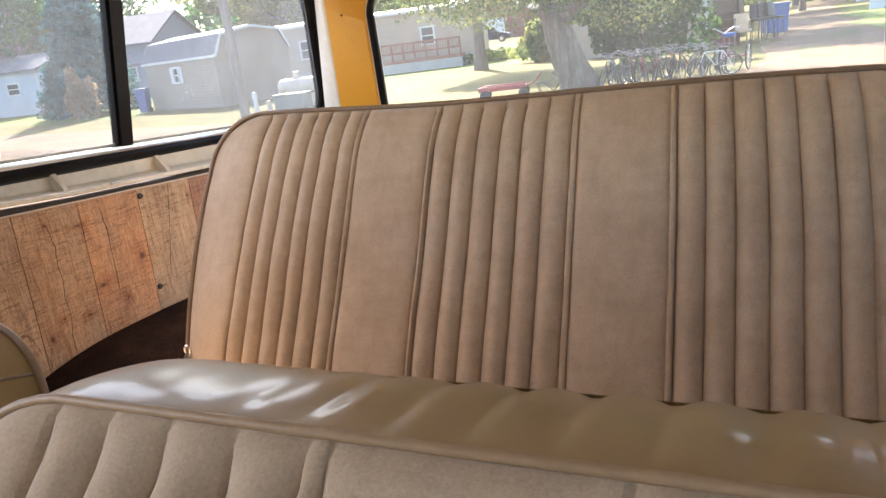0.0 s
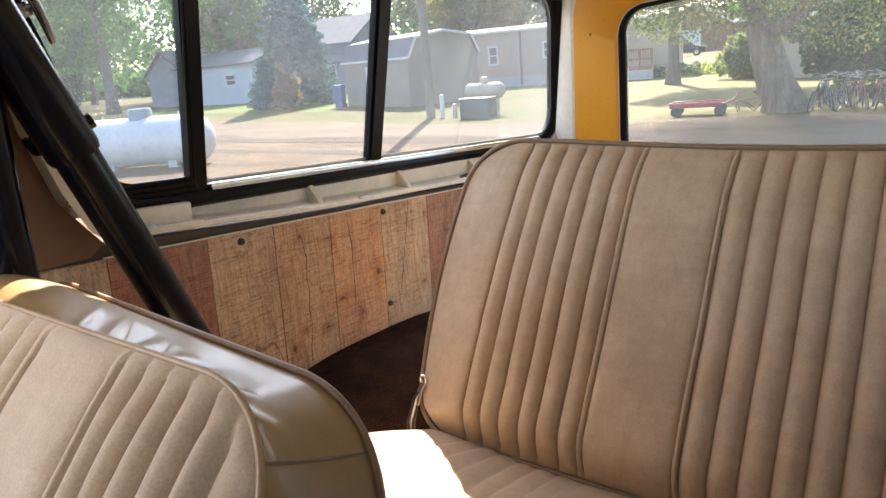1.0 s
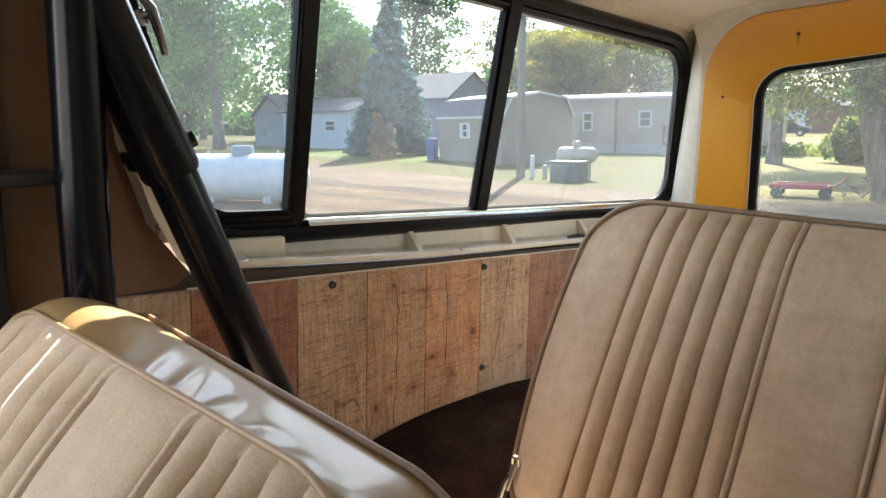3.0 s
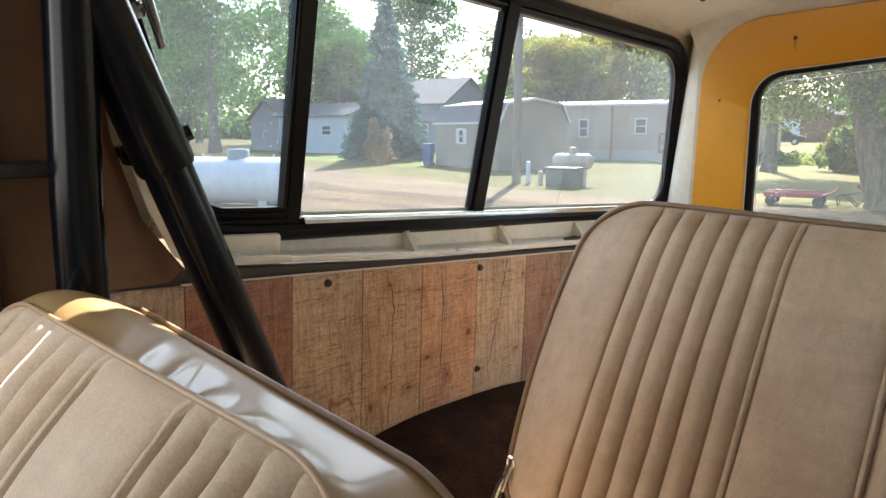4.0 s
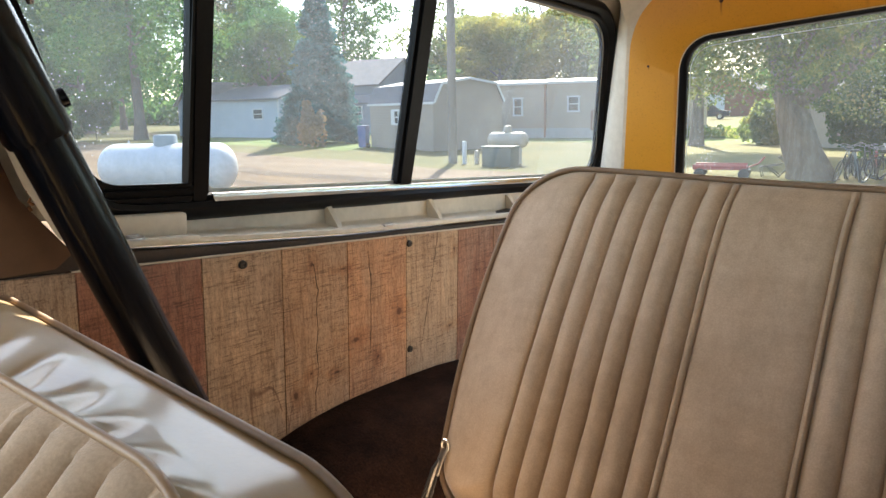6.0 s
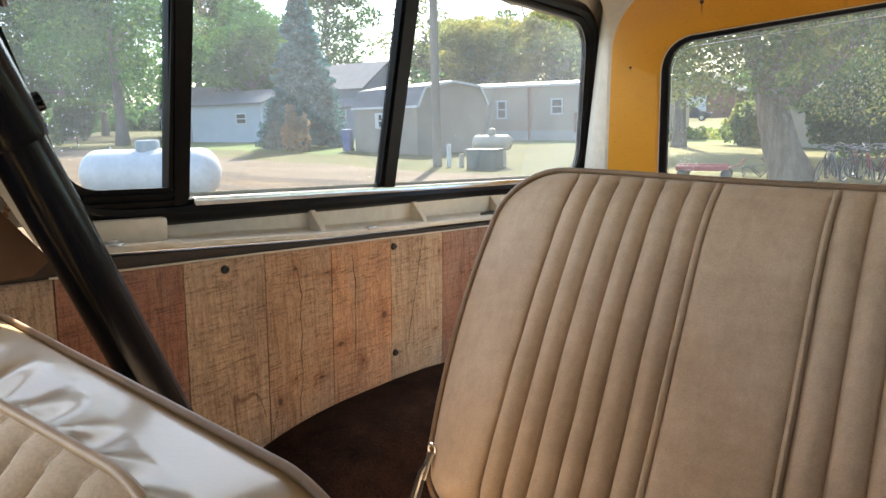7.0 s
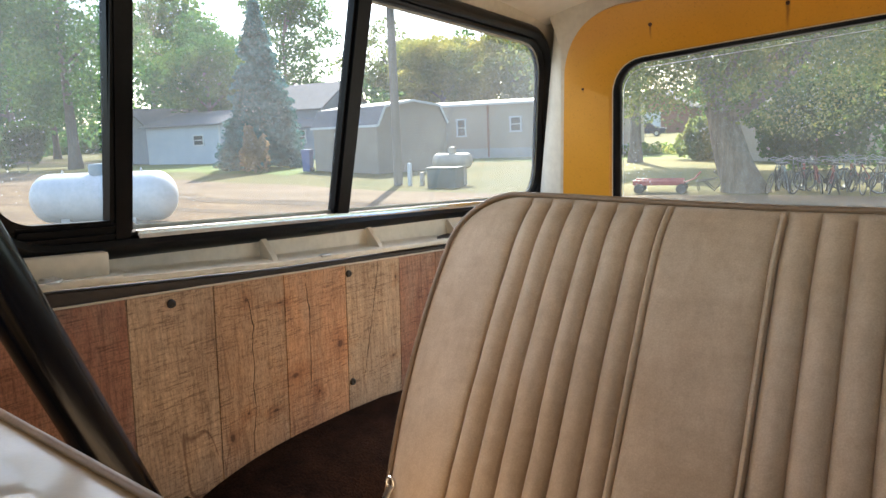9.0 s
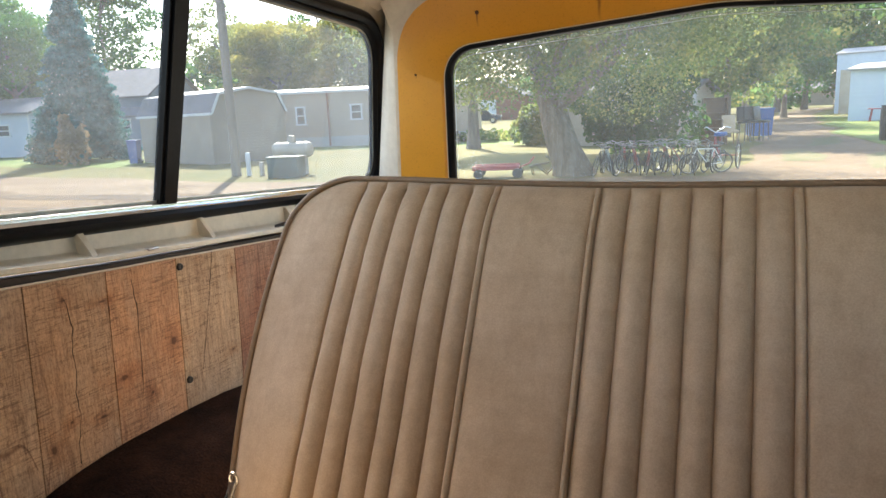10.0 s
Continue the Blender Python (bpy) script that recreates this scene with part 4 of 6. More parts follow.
    for path in ([(0.330, 1.727), (0.334, 1.722), (0.331, 1.717), (0.335, 1.714)], [(0.331, 1.713), (0.333, 1.709)]):
        pts = [(-1.10 + 0.24 * (z - 1.69) + 0.0445, y + 0.004, z) for y, z in path]
        part("rust_mark", Shape().tube(pts, [0.0014] * len(pts), 6), RUST, pil)
    s = Shape().tube([(-1.055, 0.312, 1.786), (-1.020, 0.315, 1.783)], 0.006, 8)
    s.tube([(-1.036, 0.314, 1.784), (-1.026, 0.315, 1.783)], 0.011, 6)
    part("stud", s, BAR_PAINT, pil)


side_wall()
side_window()
rear_wall()
shell()


# ---- roll bar ----
def roll_bar():
    bar = thing("roll_bar", (-0.97, 0.25, 0.905), "gloss black tubular steel roll bar with a sleeved rear brace", "roll bar")
    hoop = [(-0.985, 0.245, 0.905), (-0.985, 0.245, 1.5), (-0.984, 0.249, 1.75), (-0.976, 0.255, 1.93), (-0.95, 0.26, 1.995), (-0.88, 0.262, 2.03), (0.06, 0.262, 2.03), (0.12, 0.26, 1.995), (0.145, 0.255, 1.93), (0.155, 0.245, 1.5), (0.155, 0.245, 0.905)]
    part("hoop", Shape().tube(hoop, 0.0200, 20), BAR_PAINT, bar)
    top, mid, low = Vector((-0.983, 0.262, 1.940)), Vector((-0.985, 0.327, 1.772)), Vector((-0.992, 0.474, 1.39))
    part("sleeve", Shape().tube([top, top.lerp(mid, 0.97), mid], [0.0262, 0.0262, 0.0245], 20), BAR_PAINT, bar)
    part("brace", Shape().tube([mid - (low - mid) * 0.05, low], 0.0218, 20), BAR_PAINT, bar)
    part("lock_pin", Shape().tube([top.lerp(mid, 0.86) + Vector((0.0, 0.024, 0.006)), top.lerp(mid, 0.86) + Vector((0.002, 0.031, 0.009))], 0.008, 10), BAR_PAINT, bar)
    part("foot_plate", Shape().box((-0.992, 0.477, 1.386), (0.09, 0.12, 0.008), pose(0, 0, 0, 25), 0.003), BAR_PAINT, bar)


roll_bar()


# ---- wheel arch ----
def wheel_arch():
    arch = thing("wheel_arch", (-0.97, 0.8, 0.905), "dark brown carpeted wheel arch beside the rear bench", "wheel arch", kind="structure")
    prof = []
    for k in range(41):
        t = math.pi * k / 40
        c, s0 = math.cos(t), math.sin(t)
        y = 0.83 - 0.44 * math.copysign(abs(c) ** 0.75, c)
        z = 0.905 + 0.497 * abs(s0) ** 0.42 - 0.05 * (y - 0.75)
        prof.append((y, z))
    rows = []
    for i, (x, drop) in enumerate([(-1.066, 0.0), (-1.03, 0.0), (-1.0, 0.001), (-0.965, 0.006), (-0.94, 0.016), (-0.918, 0.034), (-0.902, 0.058), (-0.893, 0.085), (-0.888, 0.12), (-0.886, 0.5)]):
        rows.append([(x, y, max(0.905, z - drop + 0.004 * noise.noise(Vector((x * 9, y * 9, 0))))) for y, z in prof])
    part("carpet_cover", Shape().grid(rows), CARPET, arch)


wheel_arch()


# ---- seats ----
def groove(x, seams, width, depth):
    """Height of a pleated cover at x: full between seams, sunk at them."""
    below = [q for q in seams if q <= x]
    above = [q for q in seams if q > x]
    a = x - max(below) if below else 9.0
    b = min(above) - x if above else 9.0
    span = a + b
    d = min(a, b)
    vee = math.exp(-d / (width * 0.35))
    if span < 0.012:
        return -depth * (0.1 + 0.42 * vee)
    if span < 0.05:
        return -depth * (0.74 * (abs(a - b) / span) ** 2.1 + 0.26 * vee)
    return -depth * (0.42 * math.exp(-(d / 0.007)) + 0.22 * vee)


def seat_back(owner, x0, x1, foot, lean, height, seams, bulge, boxing, roll, corner, wrinkle, gap, drop, taper, pipe, rear_corner=1.0, flare=0.0):
    """Pleated cover, piping, boxing and rear cover of one backrest. foot: (y, z) of the lower front edge."""
    eh = Vector((0, math.sin(lean), math.cos(lean)))
    en = Vector((0, -math.cos(lean), math.sin(lean)))
    base = Vector((0, foot[0], foot[1]))
    w = x1 - x0
    sag = lambda x: 0.0 if wrinkle else 0.007 * min(1.0, max(0.0, (x + 0.72) / 0.5)) + 0.003 * math.sin(x * 9)
    outline = rounded([(x0, 0.0), (x1, 0.0), (x1, height), (x0, height)], [corner * 0.8, corner * 0.8, corner, corner], 10)

    def limits(x):
        d = min(x - x0, x1 - x)
        r = corner
        k = max(0.0, r - d)
        c = r - math.sqrt(max(0.0, r * r - k * k))
        return 0.8 * c, height - c

    def bowed(x, h):
        """Barrel shape of the bench: its short sides swell between top and foot."""
        if wrinkle:
            return x
        swell = 0.022 * max(0.0, math.sin(math.pi * min(1.0, max(0.0, h / height)))) ** 0.8
        near = lambda d: max(0.0, 1 - max(0.0, d) / 0.075) ** 2
        return x - swell * near(x - x0) + swell * near(x1 - x)

    def drawn(x, h):
        """Sideways pull of the bench cover: the pleats close up a little towards the top edge."""
        if wrinkle:
            return x
        edge = max(0.0, min(1.0, min(x - x0, x1 - x) / 0.05))
        return bowed(x, h) - edge * (x - (x0 + x1) / 2) * 0.019 * max(0.0, (h - 0.22) / 0.166) ** 1.5

    def cover(x, h, ref):
        lo, hi = limits(x)
        e = max(0.0, min(h - lo, hi - h, (x - x0), (x1 - x)))
        q = min(1.0, max(0.0, min(h - lo, (x - x0), (x1 - x))) / roll)
        p = min(1.0, max(0.0, hi - h) / (roll * (2.6 if wrinkle else 1.5)))
        if not wrinkle:
            q = math.sin(0.5 * math.pi * min(1.0, max(0.0, min((h - lo) * 1.6, x - x0, x1 - x)) / 0.085)) ** 0.85
            rise = q
        else:
            rise = math.sqrt(max(0.0, 1 - (1 - q) ** 2))
        dome = rise * (max(0.0, 1 - (1 - p) ** 2) ** 0.6) * (1.2 - 0.35 * h / height)
        soft = 0.004 * noise.noise(Vector((x * 7, h * 7, gap * 5))) + 0.0015 * noise.noise(Vector((x * 30, h * 18, gap)))
        fade = min(1.0, e / (0.02 if wrinkle else 0.009))
        return dome * bulge + fade * (groove(ref, seams, 0.0040, 0.0135 if wrinkle else 0.0105) + soft)
    cols = []
    xs = set()
    n = int(w / 0.004)
    for k in range(n + 1):
        xs.add(round(x0 + w * k / n, 5))
    for s0 in seams:
        for o in (-0.002, 0.0, 0.002):
            xs.add(round(s0 + o, 5))
    xs = sorted(xs)
    m = int(height / 0.008)
    for x in xs:
        lo, hi = limits(x)
        col = []
        for k in range(m + 1):
            t = k / m
            t = t - 0.12 * math.sin(2 * math.pi * t) / (2 * math.pi) * 3
            h = lo + (hi - lo) * t
            px = drawn(x, h)
            col.append(base + Vector((px, 0, 0)) + eh * h * (1 - sag(px) / height) + en * cover(x, h, x))
        cols.append(col)
    part("pleated_cover", Shape().grid(cols), VELOUR, owner, "tan velour with stitched vertical pleats", sharp=70)
    back_dir = Vector((0, math.cos(drop), -math.sin(drop)))
    at = lambda p, d: base + Vector((bowed(p[0], p[1]), 0, 0)) + eh * p[1] * (1 - sag(p[0]) / height) - back_dir * d
    centre = ((x0 + x1) / 2, height / 2)
    loop = radial(outline, centre, 420)
    wide = flare
    far_loop = radial(rounded([(x0 - wide, 0.0), (x1 + wide, 0.0), (x1 + wide, height), (x0 - wide, height)], [corner * 0.8, corner * 0.8, corner * rear_corner, corner * rear_corner], 14), centre, 420)
    if 1.5 < gap < 2.5:
        # the rear seam rises a little towards the door
        far_loop = [(p[0], p[1] - 0.052 * (p[0] + 0.70) * max(0.0, min(1.0, (p[1] - height + 0.15) / 0.12))) for p in far_loop]
    part("front_piping", Shape().tube([at(p, 0.001) for p in grown(loop, centre, 0.002 if wrinkle else 0.003)], pipe, 14, closed=True), PIPING if wrinkle else EDGE_PIPING, owner, "rounded piping along the seam")
    s = Shape()
    rings = []
    steps = 36 if wrinkle else 18
    for k in range(steps + 1):
        t = k / steps
        lift = -0.0052 * math.sin(math.pi * t ** 0.6) if 1.5 < gap < 2.5 else (-0.004 if gap < 1.5 else 0.005) * math.sin(math.pi * t) ** 0.8
        ring = []
        for p, far in zip(loop, far_loop):
            q = Vector(p).lerp(Vector(far), t)
            o = lift
            if wrinkle:
                drift = noise.noise(Vector((p[0] * 9, p[1] * 9, gap)))
                patchy = noise.noise(Vector((p[0] * 5.3, p[1] * 5.3, gap * 7)))
                if gap < 2.5:
                    o *= max(-2.8, min(1.0, 1 + 23.75 * (p[0] + 0.72))) + 7.0 * max(0.0, min(0.12, p[0] + 0.68))
                    # gathers that fan out from the front seam towards the corner
                    start = (p[0] - 0.42 * t) / (1 + 0.7 * t) + 0.004 * drift
                    much = min(1.0, max(0.0, (start + 0.80) / 0.13)) * min(1.0, max(0.0, (-0.540 - start) / 0.03)) * min(1.0, max(0.0, (p[1] - height + 0.10) / 0.05)) * (0.8 + 0.5 * patchy)
                    wave = 2.6 * (0.5 + 0.5 * math.sin(2 * math.pi * start / 0.030 + 2.2 * drift)) ** 2.4 - 0.9
                    u = max(0.0, min(1.0, t / (0.45 + 3.2 * max(0.0, -0.60 - start))))
                    near = 0.46 * math.sin(math.pi * min(1.0, u ** 0.62)) ** 0.9
                else:
                    a = p[0] * 216 + 1.6 * drift - 0.5 * t
                    much = min(0.75, max(0.12, (p[0] + 0.36) * 5)) * (0.8 + 0.6 * patchy)
                    wave = math.sin(a) + 0.3 * math.sin(2 * a + 0.8)
                    near = min(1.0, t / 0.25) * 0.42
                soft = noise.noise(Vector((p[0] * 9 + t, p[1] * 9, gap * 3 + t * 1.3)))
                o += wrinkle * (near * much * wave + (0.22 if gap < 2.5 else 0.45) * math.sin(math.pi * t) * soft)
            ring.append((q, o))
        base_loop = [x for x, _ in ring]
        out = []
        for i, (q, o) in enumerate(ring):
            a, c = base_loop[i - 1], base_loop[(i + 1) % len(base_loop)]
            tng = (c - a).normalized()
            nrm = Vector((tng.y, -tng.x))
            if nrm.dot(q - Vector(centre)) < 0:
                nrm = -nrm
            q2 = q + nrm * (o - taper * t)
            out.append(at((q2.x, q2.y), -boxing * t))
        rings.append(out)
    for a, c in zip(rings, rings[1:]):
        s.ring(a, c)
    if wrinkle:
        i = min(range(len(loop)), key=lambda k: (loop[k][0] - x1) ** 2 + (loop[k][1] - 0.507) ** 2)
        part("side_seam", Shape().tube([r[i] + Vector((0.0004, 0, 0)) for r in rings], 0.0011, 6), EDGE_PIPING, owner)
    part("boxing", s, VINYL, owner, "creased glossy tan vinyl edge band" if wrinkle else "smooth tan vinyl edge band", sharp=60)
    loop = grown(far_loop, centre, -taper)
    part("rear_piping", Shape().tube([at(p, -boxing) for p in grown(loop, centre, 0.002 if gap < 2.5 else -0.007)], 0.0022, 14, closed=True), EDGE_PIPING, owner)
    s = Shape()
    inner = [at((centre[0] + (p[0] - centre[0]) * 0.97, centre[1] + (p[1] - centre[1]) * 0.97), -boxing - 0.006) for p in loop]
    s.ring([at(p, -boxing) for p in loop], inner)
    s.add(inner, [tuple(range(len(inner)))])
    part("rear_cover", s, VINYL, owner)


def cushion(owner, x0, x1, y0, y1, top, depth, seams, tilt=0.0):
    """Seat cushion with pleats that run from front to back."""
    xs = sorted({round(x0 + (x1 - x0) * k / 170, 5) for k in range(171)} | {round(s0, 5) for s0 in seams})
    cols = []
    for x in xs:
        col = []
        for k in range(61):
            y = y0 + (y1 - y0) * k / 60
            e = max(0.0, min(x - x0, x1 - x, y - y0, y1 - y))
            q = min(1.0, e / 0.05)
            dome = math.sqrt(max(0.0, 1 - (1 - q) ** 2))
            z = top - 0.045 + 0.045 * dome + min(1, e / 0.02) * (groove(x, seams, 0.005, 0.0026) + 0.003 * noise.noise(Vector((x * 9, y * 9, 4))))
            z += tilt * (0.20 * math.tanh((0.665 - y) / 0.20)) + max(0.0, min(0.046, 0.014 + 0.24 * (0.63 - y))) * max(0.0, min(1.0, (-0.70 - x) / 0.12)) if tilt else 0.0
            col.append((x, y, z))
        cols.append(col)
    s = Shape().grid(cols)
    part("seat_cover", s, VELOUR, owner, "tan velour seat cushion with pleats", sharp=70)
    s = Shape().box(((x0 + x1) / 2, (y0 + y1) / 2, top - 0.045 - depth / 2 + 0.004), (x1 - x0 - 0.002, y1 - y0 - 0.002, depth), None, 0.02)
    part("seat_base", s, VINYL, owner)


REAR_SEAMS = [-0.789, -0.762, -0.735, -0.706, -0.681, -0.651, -0.6245, -0.617, -0.513, -0.5065, -0.477, -0.447, -0.416, -0.387, -0.357, -0.324, -0.316, -0.2115, -0.2045, -0.174, -0.144, -0.112, -0.081, -0.049, -0.019]
bench = thing("rear_bench", (-0.405, 0.60, 0.905), "tan velour rear bench seat with stitched pleats and brown piping", "seat")
seat_back(bench, -0.866, 0.056, (0.655, 1.345), radians(29), 0.415, REAR_SEAMS, 0.028, 0.10, 0.052, 0.062, 0.0, 1.0, radians(29), 0.0, 0.0032)
cushion(bench, -0.884, 0.070, 0.24, 0.74, 1.340, 0.14, REAR_SEAMS, 0.24)
part("pedestal", Shape().box((-0.405, 0.50, 1.03), (0.80, 0.34, 0.25), None, 0.02), TRIM_BROWN, bench)

DRIVER_SEAMS = [-0.925, -0.893, -0.862, -0.830, -0.800, -0.774, -0.766, -0.676, -0.668, -0.646, -0.624, -0.601, -0.578, -0.556]
PASSENGER_SEAMS = [-0.375, -0.346, -0.317, -0.287, -0.256, -0.248, -0.162, -0.154, -0.130, -0.106, -0.083, -0.061]


def front_seat(x0, x1, foot_y, gap, rise, boxing, drop, seams, rear_corner, flare):
    seat = thing("front_seat", ((x0 + x1) / 2, foot_y, 0.905), "tan front bucket seat of pleated velour with creased vinyl edges", "seat", "front seats")
    seat_back(seat, x0, x1, (foot_y, 1.213 + rise), radians(29), 0.535, seams, 0.034, boxing, 0.05, 0.06, 0.0044, gap, radians(drop), 0.0, 0.0020, rear_corner, flare)
    cushion(seat, x0, x1, foot_y - 0.40, foot_y + 0.05, 1.19, 0.14, seams)
    part("pedestal", Shape().box(((x0 + x1) / 2, foot_y - 0.2, 0.95), (x1 - x0 - 0.06, 0.36, 0.10), None, 0.02), TRIM_BROWN, seat)


front_seat(-0.985, -0.530, -0.069, 2.0, 0.0, 0.0758, 20.7, DRIVER_SEAMS, 1.42, 0.019)
front_seat(-0.438, 0.005, -0.109, 3.0, -0.007, 0.0777, 13.8, PASSENGER_SEAMS, 1.4, 0.026)


def seat_belt():
    belt = thing("seat_belt", (-0.872, 0.66, 1.33), "black seat belt with a worn chrome buckle beside the bench", "seat belt")
    s = Shape()
    s.tube([(-0.871, 0.676, 1.402), (-0.873, 0.670, 1.392), (-0.875, 0.662, 1.374)], 0.0055, 8, flat=0.4)
    s.tube([(-0.871 + 0.005 * math.cos(a), 0.676, 1.406 + 0.007 * math.sin(a)) for a in [2 * math.pi * k / 10 for k in range(10)]], 0.0015, 6, closed=True)
    part("buckle", s, STEEL, belt, "worn chrome buckle")
    for k in range(3):
        s = Shape().tube([(-0.871, 0.676, 1.398), (-0.8735 - 0.002 * k, 0.665 - 0.002 * k, 1.382), (-0.877 - 0.003 * k, 0.654 - 0.003 * k, 1.350), (-0.879, 0.648, 1.28)], 0.0023, 6)
        part("strap", s, STEEL if k == 1 else WEBBING, belt)


seat_belt()


# ---- ground ----
def flat(name, poly, z, material, label, category, edge=0.0, step=1.0):
    """Level patch with an uneven border."""
    pts = []
    n = len(poly)
    for i in range(n):
        a, b = Vector(poly[i]), Vector(poly[(i + 1) % n])
        k = max(1, int((b - a).length / step)) if edge else 1
        for j in range(k):
            p = a.lerp(b, j / k)
            w = edge * noise.noise(Vector((p.x * 0.35, p.y * 0.35, z * 50)))
            pts.append((p.x + w, p.y + w, z))
    s = Shape().add(pts, [tuple(range(len(pts)))])
    return tagged(part(name, s, material, smooth=False), label, category, kind="structure")


rows = [[(-900 + 1800 * i / 40, -900 + 1800 * j / 40, -0.004) for i in range(41)] for j in range(41)]
tagged(part("ground", Shape().grid(rows), GRASS, smooth=False), "dry patchy lawn reaching to the trees", "ground", kind="structure")
flat("yard", [(-60, -40), (60, -40), (60, 13.2), (12, 13.6), (4, 13.9), (-10, 14.0), (-24, 15.2), (-60, 18)], 0.004, DIRT, "brown dirt and dry stubble beside the road", "ground", 0.9)
flat("road", [(-90, 17.0), (-40, 15.6), (-24, 14.4), (-10, 13.4), (4, 11.5), (40, 11.0), (40, 16.5), (6.5, 18.2), (4.2, 25.7), (3.6, 34), (4.0, 48), (5.0, 64), (9.5, 92), (7.0, 92), (2.8, 70), (1.1, 45), (0.4, 30), (-0.2, 21), (-1.2, 17.2), (-10, 16.4), (-18, 17.3), (-31, 19.6), (-60, 23.5), (-90, 27)], 0.010, GRAVEL, "pale sandy gravel road", "road", 0.7)
flat("driveway", [(-8, 11.6), (6, 11), (6, -6), (-8, -6)], 0.016, PALE_GRAVEL, "pale gravel behind the vehicle", "road", 0.6)
flat("lawn", [(-50, 25.5), (-34, 23.4), (-24, 22.0), (-24.8, 25.5), (-30, 29), (-48, 31.5)], 0.004, LAWN, "green strip of lawn before the garage", "lawn", 0.8)
flat("lawn", [(-22, 31), (-12, 31.5), (-6, 33), (-8, 45), (-26, 52), (-30, 46)], 0.004, LAWN, "green lawn round the flower bed", "lawn", 0.8)
flat("lawn", [(4.2, 26), (14, 21), (24, 46), (8.5, 47.5), (5.6, 62), (4.4, 50), (3.8, 35)], 0.004, LAWN, "green lawn before the white building", "lawn", 0.8)
flat("side_road", [(-140, 42), (-60, 33), (-60, 35), (-140, 46)], 0.006, GRAVEL, "pale gravel side road", "road", 0.5)


flat("dirt_strip", [(-30, 14.9), (-21.6, 13.9), (-15.3, 13.55), (-9.5, 13.5), (-9.8, 12.6), (-13.2, 12.5), (-16.5, 12.7), (-22, 12.9), (-30, 13.6)], 0.014, DARK_DIRT, "dark damp strip of dirt along the road", "ground", 0.35, 0.5)
flat("dirt_strip", [(-17, 11.4), (-12.5, 11.2), (-8.5, 11.5), (-9, 10.9), (-12.5, 10.7), (-17.5, 10.9)], 0.012, DARK_DIRT, "dark damp strip of dirt along the road", "ground", 0.4, 0.5)
for poly in ([(0.7, 21.2), (1.6, 21.0), (2.0, 23.0), (1.7, 25.8), (0.9, 24.8)], [(2.4, 18.8), (3.6, 19.6), (3.9, 24.5), (2.9, 23.0)], [(1.9, 27.2), (2.9, 27.8), (3.3, 32.8), (2.3, 31.5)]):
    flat("weeds", poly, 0.018, WEEDS, "sparse green weeds between the wheel tracks", "weeds", 0.3, 0.3)


# ---- trees ----
RNG = np.random.default_rng(7)


def leaf_mesh(name, centres, radii, counts, size, material, parent, shell=0.55, droop=0.0):
    """Crown of many small leaf quads gathered in uneven clumps."""
    vs, fs, n = [], [], 0
    for c, r, k in zip(centres, radii, counts):
        d = RNG.normal(size=(k, 3))
        d /= np.linalg.norm(d, axis=1)[:, None]
        rad = shell + (1 - shell) * RNG.random(k) ** 0.6
        p = np.array(c) + d * rad[:, None] * np.array(r)
        a = RNG.normal(size=(k, 3))
        a /= np.linalg.norm(a, axis=1)[:, None]
        b = np.cross(a, RNG.normal(size=(k, 3)))
        b /= np.linalg.norm(b, axis=1)[:, None]
        w = size * (0.55 + 0.9 * RNG.random(k))[:, None]
        a, b = a * w, b * w * 0.7
        q = np.stack([p - a, p - b * 0.9, p + a, p + b], axis=1).reshape(-1, 3)
        vs.append(q)
        fs.append((np.arange(k * 4) + n).reshape(-1, 4))
        n += k * 4
    me = bpy.data.meshes.new(name)
    me.from_pydata(np.concatenate(vs).tolist(), [], np.concatenate(fs).tolist())
    me.materials.append(material)
    ob = new(name, me)
    ob.parent = parent
    return ob


